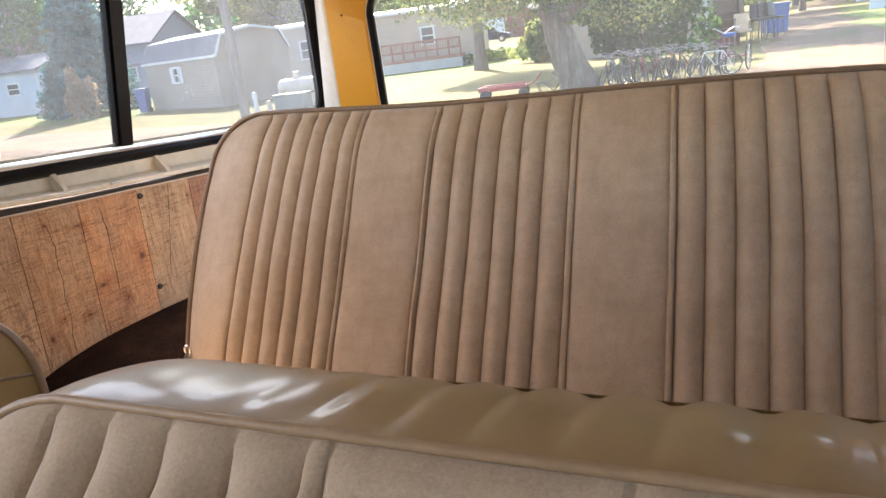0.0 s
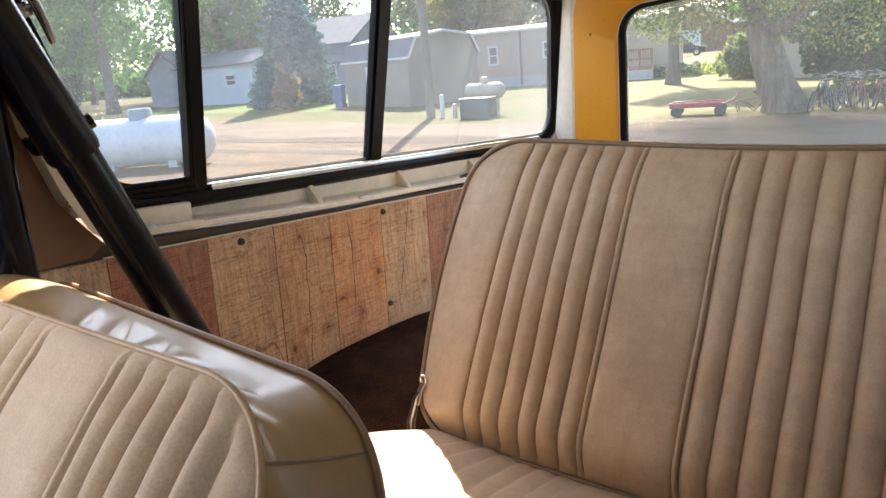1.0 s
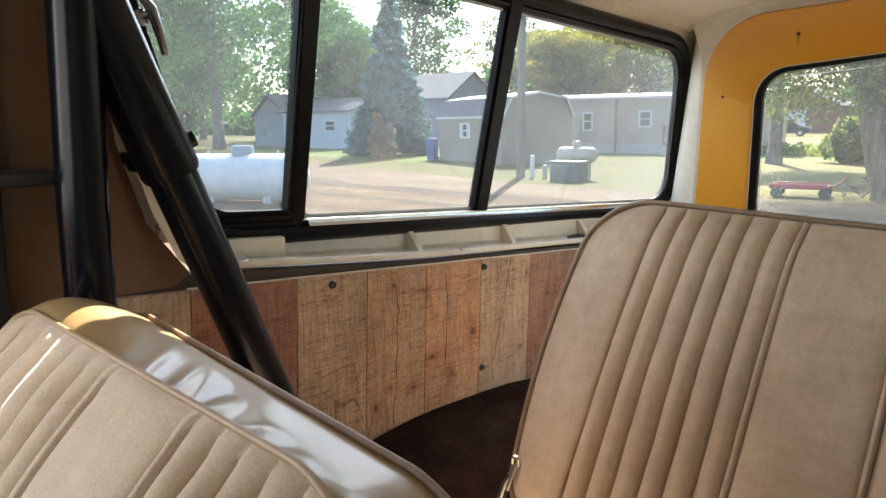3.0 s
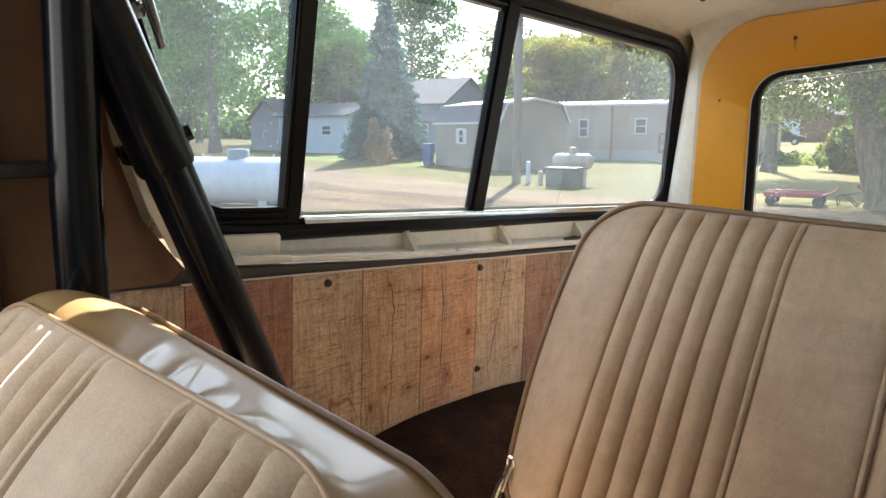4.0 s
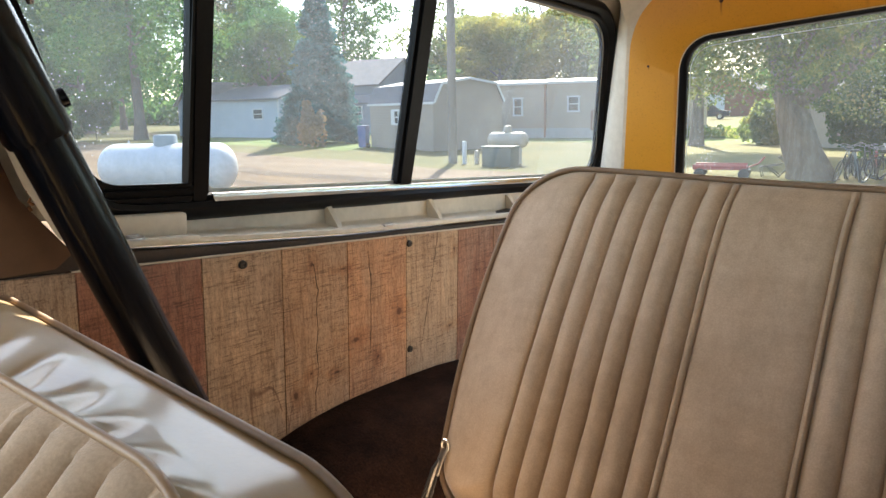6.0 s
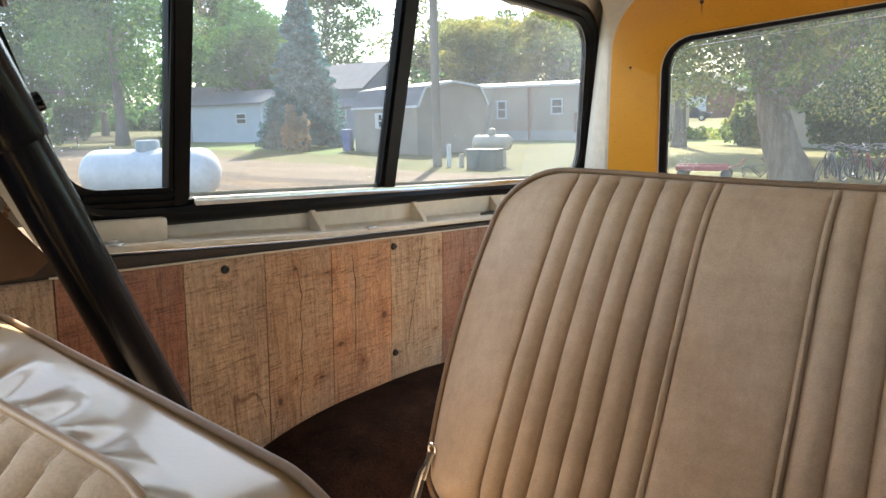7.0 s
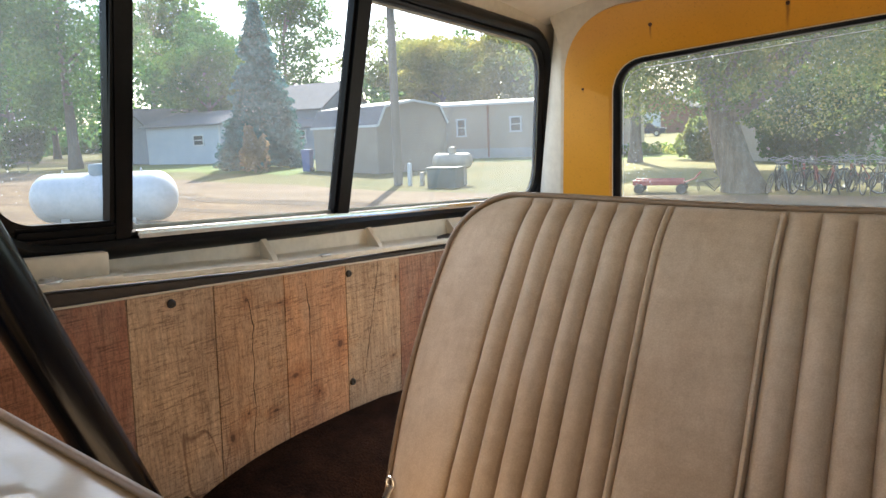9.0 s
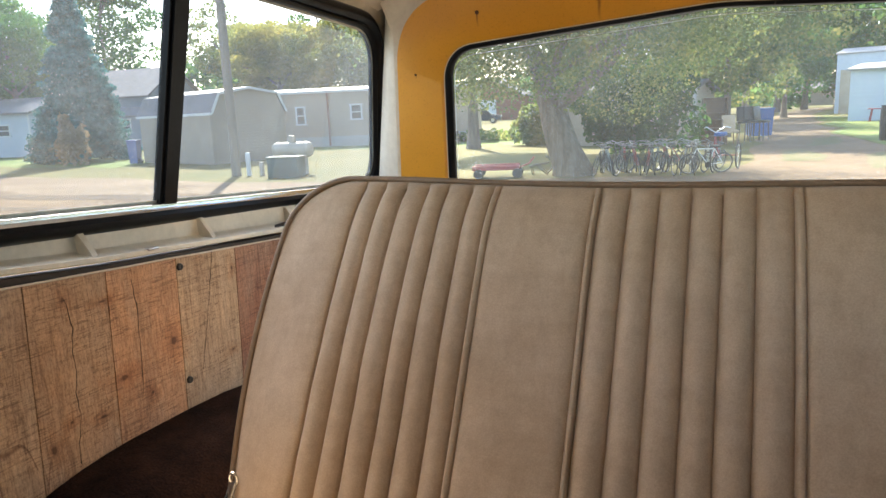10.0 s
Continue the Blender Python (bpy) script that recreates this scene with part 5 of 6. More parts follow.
def tree(place, height, trunk, crown_r, crown_low, leaf, count, size, label, lean=(0, 0), name="tree", group="trees", clumps=26, seed=0, spread=1.0, power=1.4, bark=BARK, crown_at=None):
    rng = np.random.default_rng(seed + 100)
    t = thing(name, (*place, 0), label, "tree", group)
    bend = lambda k: Vector((lean[0] * k ** power + 0.12 * trunk * math.sin(k * 7), lean[1] * k ** power, height * 0.75 * k))
    s = Shape().tube([bend(k / 8) - Vector((0, 0, 0.05 if k == 0 else 0)) for k in range(9)], [trunk * (1.32 if k == 0 else 1.0 - 0.75 * k / 8) for k in range(9)], 12)
    part("trunk", s, bark, t, world_space=False)
    cs, rs = [], []
    for k in range(clumps):
        z = crown_low + (height - crown_low) * (0.08 + 0.86 * rng.random())
        f = (z - crown_low) / (height - crown_low)
        w = crown_r * (0.45 + 0.75 * math.sin(math.pi * min(1, 0.18 + 0.80 * f))) * spread
        ang, rad = rng.random() * 2 * math.pi, math.sqrt(rng.random()) * w * 0.85
        k0 = min(1.0, z / (height * 0.75))
        mid = bend(k0) if crown_at is None else Vector((*crown_at, 0))
        cs.append((mid.x + rad * math.cos(ang), mid.y + rad * math.sin(ang), z))
        r = crown_r * (0.24 + 0.22 * rng.random())
        rs.append((r * 1.15, r * 1.15, r * 0.8))
    for k in range(6):
        c = Vector(cs[k])
        b = bend(min(0.95, max(0.35, (c.z - 0.8) / (height * 0.75) * 0.85)))
        m = b.lerp(c, 0.5) + Vector((0, 0, 0.25))
        part("limb", Shape().tube([b, m, c], [trunk * 0.36, trunk * 0.25, trunk * 0.10], 8), bark, t, world_space=False)
    vol = np.array([r[0] * r[1] for r in rs])
    counts = np.maximum(20, (count * vol / vol.sum()).astype(int))
    leaf_mesh("crown", cs, rs, counts * 2, size * 0.72, leaf, t)
    return t


def spruce(place, height, radius, seed):
    rng = np.random.default_rng(seed)
    t = thing("spruce", (*place, 0), "dense blue-green spruce standing on the lawn", "tree", "trees")
    part("trunk", Shape().tube([(0, 0, -0.05), (0, 0, height * 0.5), (0, 0, height * 0.97)], [0.2, 0.12, 0.02], 10), BARK, t, world_space=False)
    cs, rs, ns = [], [], []
    tiers = [(radius * (0.66 if k % 2 else 0.52) * (1 - k / 26), 0.5 + (height - 0.6) * k / 26) for k in range(26)] + [(0.0, height - 0.2)]
    part("inner_boughs", Shape().lathe(tiers, lambda a, b, h: (a * (1 + 0.12 * math.sin(5 * a + 3 * h)), b * (1 + 0.12 * math.sin(6 * b + 4 * h)), h), 14), NEEDLES, t, world_space=False)
    for k in range(420):
        f = ((k + rng.random()) / 420) ** 1.15
        z = 0.45 + (height - 0.5) * f
        w = radius * (1 - f) + 0.08
        a = rng.random() * 2 * math.pi
        rad = w * (0.52 + 0.46 * rng.random())
        cs.append((rad * math.cos(a), rad * math.sin(a), z - 0.18 * rad))
        q = 0.16 + 0.20 * (1 - f)
        rs.append((q * 1.5, q * 1.5, q * 0.75))
        ns.append(int(60 + 110 * (1 - f)))
    leaf_mesh("crown", cs, rs, ns, 0.075, NEEDLES, t, 0.2)
    return t


def bush(place, size, leaf, count, leaf_size, label, name="bush", seed=0):
    rng = np.random.default_rng(seed)
    t = thing(name, (*place, 0), label, "bush")
    cs, rs, ns = [], [], []
    for k in range(16):
        a, r = rng.random() * 2 * math.pi, math.sqrt(rng.random()) * 0.62
        z = 0.18 + 0.62 * rng.random()
        cs.append((size[0] * r * math.cos(a), size[1] * r * math.sin(a), size[2] * z))
        q = 0.26 + 0.14 * rng.random()
        rs.append((size[0] * q, size[1] * q, size[2] * q * 0.8))
        ns.append(count // 16)
    leaf_mesh("foliage", cs, rs, ns, leaf_size, leaf, t)
    s = Shape()
    part("stem", s.tube([(0, 0, -0.05), (0.02, 0.03, size[2] * 0.6)], [0.05, 0.02], 8), BARK, t, world_space=False)
    return t


# ---- buildings ----
def window_unit(owner, u, z, w, h, d=0.0, material=PANE_DARK, sill=False):
    """Window on the front wall of a building: frame and panes, at u along it."""
    s = Shape()
    for c, size in (((u, d - 0.03, z + h / 2), (w + 0.16, 0.07, 0.09)), ((u, d - 0.03, z - h / 2), (w + 0.16, 0.07, 0.09)), ((u - w / 2, d - 0.03, z), (0.09, 0.07, h)), ((u + w / 2, d - 0.03, z), (0.09, 0.07, h)), ((u, d - 0.025, z), (w, 0.05, 0.05))):
        s.box(c, size)
    win = part("window", s, WHITE_TRIM, owner, smooth=False, world_space=False)
    for k in (-1, 1):
        part("pane", Shape().box((u, d - 0.01, z + k * h / 4), (w - 0.06, 0.02, h / 2 - 0.06)), material, win, smooth=False, world_space=False)
    return win


def building(name, p0, p1, depth, eave, ridge, wall, roof, label, along=True, over=0.3, category="house"):
    """Gabled building whose front wall runs from p0 to p1. along: the ridge runs along the front."""
    a, b = Vector(p0), Vector(p1)
    w = (b - a).length
    turn = math.degrees(math.atan2(b.y - a.y, b.x - a.x))
    t = thing(name, (*p0, 0), label, category, turn=turn)
    s = Shape()
    if along:
        s.prism([(0, -0.1), (depth, -0.1), (depth, eave), (depth / 2, ridge), (0, eave)], 0, w, lambda u, v, k: (k, u, v))
        sl = (ridge - eave) / (depth / 2)
        q = [(-over, eave - sl * over + 0.02), (depth / 2, ridge + 0.02), (depth + over, eave - sl * over + 0.02), (depth + over, eave - sl * over + 0.14), (depth / 2, ridge + 0.15), (-over, eave - sl * over + 0.14)]
        r = Shape().prism(q, -over, w + over, lambda u, v, k: (k, u, v))
    else:
        s.prism([(0, -0.1), (w, -0.1), (w, eave), (w / 2, ridge), (0, eave)], 0, depth, lambda u, v, k: (u, k, v))
        sl = (ridge - eave) / (w / 2)
        q = [(-over, eave - sl * over + 0.02), (w / 2, ridge + 0.02), (w + over, eave - sl * over + 0.02), (w + over, eave - sl * over + 0.14), (w / 2, ridge + 0.15), (-over, eave - sl * over + 0.14)]
        r = Shape().prism(q, -over, depth + over, lambda u, v, k: (u, k, v))
    part("wall", s, wall, t, smooth=False, world_space=False)
    part("roof", r, roof, t, smooth=False, world_space=False)
    return t, w


g, w = building("garage", (-48.6, 30.9), (-40.9, 31.5), 6.5, 2.7, 3.6, SIDING_BLUE, SHINGLE, "pale blue sided garage with a low grey shingle roof", True, 0.35, "garage")
window_unit(g, w * 0.72, 1.65, 1.0, 0.7)
part("corner_trim", Shape().box((w - 0.05, -0.02, 1.3), (0.12, 0.06, 2.7)), WHITE_TRIM, g, smooth=False, world_space=False)

# separate darker block added to stand for the garage's shaded left side
g, w = building("slate_shed", (-55.4, 32.4), (-48.9, 31.6), 6.0, 2.5, 4.1, SIDING_SLATE, SHINGLE, "slate grey gabled block for the garage's shaded left side", False, 0.3, "shed")
g, w = building("house", (-45.9, 38.5), (-38.9, 39.3), 6.1, 3.75, 5.6, SIDING_SLATE, SHINGLE, "slate blue house with a steep grey shingle roof", True, 0.4)
window_unit(g, w * 0.45, 1.9, 0.9, 1.2)
g, w = building("house_wing", (-44.5, 37.0), (-38.3, 37.9), 1.4, 2.3, 2.75, SIDING_SLATE, SHINGLE, "slate blue lean-to wing of the house with a grey roof", True, 0.2)
window_unit(g, w * 0.8, 1.6, 0.8, 0.9)


def barn_shed():
    """Shed with a two-pitch barn roof; its long side faces the road."""
    p0, p1 = Vector((-25.4, 24.95)), Vector((-19.8, 23.05))
    w = (p1 - p0).length
    t = thing("garden_shed", (*p0, 0), "grey-tan sided barn-roof shed with white trim", "shed", turn=math.degrees(math.atan2(p1.y - p0.y, p1.x - p0.x)))
    dep = 3.6
    prof = [(0, 2.0), (0.40, 2.78), (dep / 2, 3.0), (dep - 0.40, 2.78), (dep, 2.0)]
    s = Shape().prism([(0, -0.05), (dep, -0.05), *prof[::-1]], 0, w, lambda u, v, k: (k, u, v))
    part("wall", s, SIDING_GREY, t, smooth=False, world_space=False)
    o = 0.06
    for i, material in enumerate((SHINGLE, ROOF_LIGHT, ROOF_LIGHT, SHINGLE)):
        (a, b), (c, d) = prof[i], prof[i + 1]
        nrm = Vector((-(d - b), c - a)).normalized() * o
        q = [(a, b), (c, d), (c + nrm.x, d + nrm.y), (a + nrm.x, b + nrm.y)]
        part("roof_slope", Shape().prism(q, -0.15, w + 0.15, lambda u, v, k: (k, u, v)), material, t, smooth=False, world_space=False)
    for i in range(4):
        (a, b), (c, d) = prof[i], prof[i + 1]
        nrm = Vector((-(d - b), c - a)).normalized() * 0.06
        q = [(a - nrm.x * 0.6, b - nrm.y * 0.6), (c - nrm.x * 0.6, d - nrm.y * 0.6), (c + nrm.x, d + nrm.y), (a + nrm.x, b + nrm.y)]
        part("barge_board", Shape().prism(q, w + 0.15, w + 0.17, lambda u, v, k: (k, u, v)), WHITE_TRIM, t, smooth=False, world_space=False)
    win = window_unit(t, w * 0.463, 1.42, 0.45, 0.62)
    for k in (-1, 1):
        part("shutter", Shape().box((w * 0.463 + k * 0.40, -0.03, 1.42), (0.20, 0.04, 0.68)), WHITE_TRIM, win, smooth=False, world_space=False)
    part("eave_board", Shape().box((w / 2, -0.05, 2.0), (w + 0.3, 0.08, 0.10)), WHITE_TRIM, t, smooth=False, world_space=False)


barn_shed()

# long mobile home behind the shed, with a deck at its near end
g, w = building("mobile_home", (-30.5, 32.2), (-13.6, 37.2), 4.5, 2.95, 3.15, SIDING_TAN, ROOF_LIGHT, "long tan mobile home with a pale metal roof", True, 0.15)
for k, (z, ww, hh) in {0.44: (1.75, 0.5, 0.95), 0.62: (1.85, 0.6, 0.8), 0.83: (1.7, 0.7, 0.9)}.items():
    window_unit(g, w * k, z, ww, hh)
part("downspout", Shape().box((w * 0.53, -0.05, 1.5), (0.10, 0.08, 2.9)), DECK_WOOD, g, smooth=False, world_space=False)
part("skirting", Shape().box((w / 2, -0.03, 0.25), (w, 0.05, 0.6)), CONCRETE, g, smooth=False, world_space=False)
part("eave_trim", Shape().box((w / 2, -0.16, 3.0), (w + 0.3, 0.06, 0.09)), WHITE_TRIM, g, smooth=False, world_space=False)


def deck():
    t = thing("deck", (-16.2, 34.9, 0), "red-brown stained wooden deck with railings", "deck", turn=16)
    part("platform", Shape().box((0, 0, 0.55), (4.2, 1.9, 0.12)), DECK_WOOD, t, smooth=False, world_space=False)
    part("skirt", Shape().box((0, -0.92, 0.27), (4.2, 0.04, 0.5)), CONCRETE, t, smooth=False, world_space=False)
    for z in (1.0, 1.45):
        part("rail", Shape().box((0, -0.92, z), (4.2, 0.06, 0.09)), DECK_WOOD, t, smooth=False, world_space=False)
    for k in range(8):
        part("post", Shape().box((-2.07 + 4.14 * k / 7, -0.92, 1.02), (0.08, 0.08, 0.95)), DECK_WOOD, t, smooth=False, world_space=False)
    for k in range(36):
        part("baluster", Shape().box((-2.0 + 4.0 * k / 35, -0.93, 1.2), (0.035, 0.035, 0.5)), DECK_WOOD, t, smooth=False, world_space=False)


deck()
g, w = building("far_house", (-36.0, 92.0), (-27.0, 92.5), 8.0, 3.2, 5.6, DECK_WOOD, SHINGLE, "far red-brown house with a pale garage door", False, 0.4)
part("garage_door", Shape().box((w * 0.42, -0.03, 1.4), (3.4, 0.06, 2.6)), WHITE_TRIM, g, smooth=False, world_space=False)
g, w = building("grey_shed", (-7.2, 30.4), (-2.15, 29.0), 3.0, 2.0, 2.35, SIDING_GREY, SHINGLE, "grey weathered shed half hidden by the tree", True, 0.2, "shed")
g, w = building("white_building", (5.6, 48.8), (20.0, 44.5), 9.0, 2.9, 3.3, SIDING_WHITE, ROOF_LIGHT, "white metal-sided building with a low pale roof", True, 0.2, "building")
g, w = building("far_white_building", (6.7, 66.0), (26.0, 62.0), 12.0, 4.6, 5.2, SIDING_WHITE, ROOF_LIGHT, "tall white metal hall with a garage door", True, 0.1, "building")
part("garage_door", Shape().box((1.6, -0.04, 1.7), (2.6, 0.08, 3.4)), TANK_TAN, g, smooth=False, world_space=False)
g, w = building("far_fence_house", (4.0, 112.0), (15.0, 112.0), 6.0, 2.2, 3.2, SIDING_TAN, SHINGLE, "far tan house at the road's end", True, 0.3)


# ---- yard things ----
def propane_tank(place, turn, length, dia, lift, body, label, cap_r):
    t = thing("propane_tank", (*place, 0), label, "tank", "propane tanks", turn=turn)
    r = dia / 2
    half = length / 2 - r * 0.75
    prof = [(r * math.sin(a) if i else 0.0, -half - r * 0.75 * math.cos(a)) for i, a in enumerate([math.pi / 2 * k / 8 for k in range(9)])]
    prof += [(q, -h) for q, h in prof[::-1]]
    part("shell", Shape().lathe(prof, lambda x, y, h: (h, x, lift + r + y), 32), body, t, world_space=False)
    part("dome_lid", Shape().lathe([(0.0, 0.20), (cap_r * 0.9, 0.19), (cap_r, 0.15), (cap_r, -0.08)], lambda x, y, h: (x, y, lift + dia + h), 20), GREY_CAP if cap_r > 0.15 else body, t, "blue-grey valve cover", world_space=False)
    for k in (-0.62, 0.62):
        part("foot", Shape().box((k * half, 0, (lift + 0.16) / 2 - 0.01), (0.22, dia * 0.62, lift + 0.16), None, 0.01), CONCRETE, t, smooth=False, world_space=False)
    for k in (-0.5, 0.5):
        part("lifting_lug", Shape().tube([(k * half * 1.5, -0.05, lift + dia - 0.01), (k * half * 1.5, 0, lift + dia + 0.07), (k * half * 1.5, 0.05, lift + dia - 0.01)], 0.012, 6), body, t, world_space=False)


propane_tank((-15.63, 8.66), 29, 3.3, 1.10, 0.04, TANK_WHITE, "large white propane tank with a blue-grey valve cover", 0.26)
propane_tank((-13.1, 18.75), 10, 1.35, 0.48, 0.52, TANK_TAN, "small weathered propane tank behind a green cabinet", 0.12)
t = thing("utility_cabinet", (-12.9, 18.05, 0), "low dark green metal utility cabinet on the grass", "cabinet", turn=8)
part("body", Shape().box((0, 0, 0.27), (0.98, 0.6, 0.58), None, 0.02), BOX_GREEN, t, world_space=False)
part("lid", Shape().box((0, 0, 0.585), (1.05, 0.66, 0.06), None, 0.015), BOX_GREEN, t, world_space=False)
for x, y, h, r in ((-14.56, 18.4, 0.72, 0.075), (-14.1, 18.45, 0.42, 0.08)):
    t = thing("bollard", (x, y, 0), "pale grey concrete-filled bollard", "bollard", "bollards")
    part("post", Shape().lathe([(r, -0.02), (r, h - 0.03), (r * 0.8, h), (0.0, h + 0.01)], lambda a, b, z: (a, b, z), 14), WHITE_TRIM if h > 0.5 else TANK_TAN, t, world_space=False)
t = thing("utility_pole", (-15.05, 18.4, 0), "tall weathered wooden utility pole beside the road", "pole")
part("pole", Shape().tube([(0, 0, -0.1), (0.02, 0, 5), (0.05, 0, 10.5)], [0.15, 0.13, 0.105], 14), POLE_WOOD, t, world_space=False)
part("cross_arm", Shape().box((0.05, 0, 9.9), (2.2, 0.1, 0.12), None, 0.01), POLE_WOOD, t, world_space=False)
t = thing("wheeled_bin", (-25.15, 24.2, 0), "blue plastic wheeled bin beside the shed", "bin", turn=20)
part("body", Shape().prism([(-0.17, 0.03), (0.17, 0.03), (0.22, 0.98), (-0.22, 0.98)], -0.22, 0.22, lambda u, v, k: (u, k, v)), BIN_BLUE, t, smooth=False, world_space=False)
part("lid", Shape().box((0, 0, 1.02), (0.48, 0.50, 0.07), None, 0.02), BIN_BLUE, t, world_space=False)
part("wheel", Shape().lathe([(0.0, -0.2), (0.1, -0.2), (0.1, 0.2), (0.0, 0.2)], lambda a, b, h: (0.16 + a, h, 0.1 + b), 14), TYRE, t, world_space=False)

spruce((-30.9, 26.6), 8.9, 2.5, 3)
bush((-28.2, 23.6), (0.95, 0.7, 2.3), DEAD_TWIGS, 2600, 0.085, "dead tan shrub standing before the spruce", "dead_shrub", 5)

# left side trees, the far row and the yellowing trees behind the mobile home
tree((-50.5, 26.4), 15.0, 0.42, 5.4, 3.6, LEAF_GREEN, 11000, 0.17, "tall green lawn tree with a straight grey trunk", seed=1, clumps=34)
tree((-75.2, 33.6), 17.5, 0.45, 7.0, 2.2, LEAF_GREEN, 15000, 0.21, "broad green tree beyond the side road", seed=2, clumps=34)
bush((-54.9, 25.2), (2.0, 2.0, 3.7), LEAF_DARK, 5200, 0.13, "dark green bush at the lawn's edge", seed=3)
tree((-47, 35.5), 9.5, 0.3, 3.2, 2.8, LEAF_GREEN, 6500, 0.15, "green tree behind the garage", seed=4)
tree((-52, 38), 11.5, 0.32, 4.5, 3.2, LEAF_GREEN, 7500, 0.17, "green tree behind the garage", seed=5)
tree((-56, 52), 16.0, 0.35, 5.0, 4.0, LEAF_GREEN, 7000, 0.21, "tall far green tree", seed=6)
tree((-50, 62), 13.5, 0.35, 4.6, 5.0, LEAF_MIXED, 5600, 0.21, "tall far tree turning yellow", seed=7, clumps=20)
tree((-42, 68), 15.5, 0.35, 4.2, 4.5, LEAF_GREEN, 5200, 0.21, "tall far green tree", seed=8, clumps=18)
tree((-70, 46), 17.0, 0.4, 6.5, 3.0, LEAF_GREEN, 3600, 0.34, "broad far green tree", seed=9)
tree((-88, 44), 17.0, 0.4, 7.5, 2.0, LEAF_GREEN, 3600, 0.38, "broad far green tree", seed=10)
tree((-84, 30), 18.0, 0.4, 7.5, 3.0, LEAF_GREEN, 3600, 0.38, "broad far green tree", seed=11)
for k, (x, y, h, r) in enumerate(((-31.0, 44.0, 8.0, 3.6), (-25.5, 45.0, 8.3, 3.5), (-20.5, 44.5, 8.2, 3.3), (-36.0, 50.0, 8.9, 3.6), (-27.5, 52.0, 9.9, 3.9), (-33.5, 46.5, 7.6, 3.2))):
    tree((x, y), h, 0.25, r, 1.8, LEAF_YELLOW, 19000, 0.125, "yellowing tree behind the mobile home", seed=20 + k)

# behind the vehicle: lawn trees
tree((-11.25, 30.0), 9.8, 0.27, 2.9, 5.3, LEAF_MIXED, 9000, 0.12, "lawn tree with a thick grey trunk and yellowing leaves", seed=31)
old_tree = tree((-4.2, 18.0), 8.2, 0.36, 4.4, 2.1, LEAF_MIXED, 84000, 0.055, "large old tree with a leaning trunk and yellowing leaves", (-2.3, 0.9), seed=32, clumps=110, power=1.05, bark=BARK_PALE, crown_at=(-0.3, -0.4))
rings = [[((0.56 - 0.25 * (k / 8) ** 0.55) * (1 + 0.10 * math.sin(3 * a + k) + 0.05 * math.sin(7 * a)) * math.cos(a) - 0.70 * k / 8, (0.50 - 0.18 * (k / 8) ** 0.55) * math.sin(a) * (1 + 0.08 * math.sin(4 * a)) + 0.12 * k / 8, -0.05 + 2.05 * k / 8 + (0.10 * math.sin(5 * a) if k == 8 else 0.0)) for a in [2 * math.pi * i / 24 for i in range(24)]] for k in range(9)]
s = Shape()
for a, b in zip(rings, rings[1:]):
    s.ring(a, b)
s.add(rings[-1], [tuple(range(24))])
part("butt", s, BARK_PALE, old_tree, "thick flared pale trunk base", world_space=False)
part("limb", Shape().tube([(-0.42, 0.05, 1.75), (0.25, -0.25, 2.15), (0.85, -0.35, 2.6), (1.25, -0.4, 3.1), (1.36, -0.4, 3.7), (1.2, -0.4, 4.4)], [0.20, 0.15, 0.13, 0.115, 0.10, 0.07], 10), BARK_PALE, old_tree, world_space=False)
tree((-0.9, 34.5), 10.0, 0.18, 4.3, 2.0, LEAF_MIXED, 16000, 0.13, "smaller yellowing tree beside the road", seed=33, clumps=30)
bush((-3.6, 24.6), (2.6, 1.3, 3.0), LEAF_DARK, 8000, 0.10, "dark evergreen shrub before the grey shed", seed=34)
bush((-9.0, 31.6), (1.15, 1.0, 1.7), LEAF_MIXED, 3600, 0.10, "clipped olive green bush on the lawn", seed=35)
for k, (x, y, h, r) in enumerate(((3.0, 78, 15, 5.5), (-6, 84, 16, 6), (-16, 88, 15, 6), (12, 98, 17, 7), (22, 90, 18, 7), (-24, 100, 16, 6), (0, 58, 9, 3.2), (30, 100, 18, 8), (15, 80, 15, 6.0), (24, 78, 15, 6.5), (6.0, 86, 14, 4.5), (9.5, 90, 15, 4.5))):
    tree((x, y), h, 0.3, r, 2.5 if k < 10 else 1.0, LEAF_DARK if k >= 10 else LEAF_GREEN if k % 3 else LEAF_MIXED, 2600, 0.34 if y > 60 else 0.2, "far green tree along the road", seed=40 + k, clumps=20)
for k, (x, y) in enumerate(((4.2, 92), (9.0, 70.5), (6.6, 100))):
    bush((x, y), (1.6, 1.4, 1.8), LEAF_GREEN, 700, 0.2, "round green bush by the road", seed=60 + k)

tree((2.7, 60.0), 7.6, 0.22, 2.5, 1.2, LEAF_GREEN, 5000, 0.15, "dense green tree beside the road", seed=71, clumps=30)

for k, (x, y, h, r) in enumerate(((-7.5, 55, 13, 5.0), (-3.5, 50, 11, 4.0))):
    tree((x, y), h, 0.25, r, 4.2, LEAF_GREEN if k % 2 else LEAF_MIXED, 4200, 0.22, "tall leafy tree behind the lawn", seed=80 + k, clumps=30)


# woods all round, far off
woods = thing("far_woods", (0, 0, 0), "far belt of green and yellow woods", "woods", kind="stuff")
cs, rs, ns = [], [], []
wr = random.Random(11)
for k in range(520):
    a = radians(-75 + 190 * (k + wr.random()) / 520)
    d = wr.uniform(118, 150)
    z = wr.uniform(0.2, 9.5) if k % 2 else wr.uniform(0.2, 2.5)
    cs.append((-d * math.sin(a), d * math.cos(a), z))
    rs.append((4.2, 4.2, 2.6))
    ns.append(120)
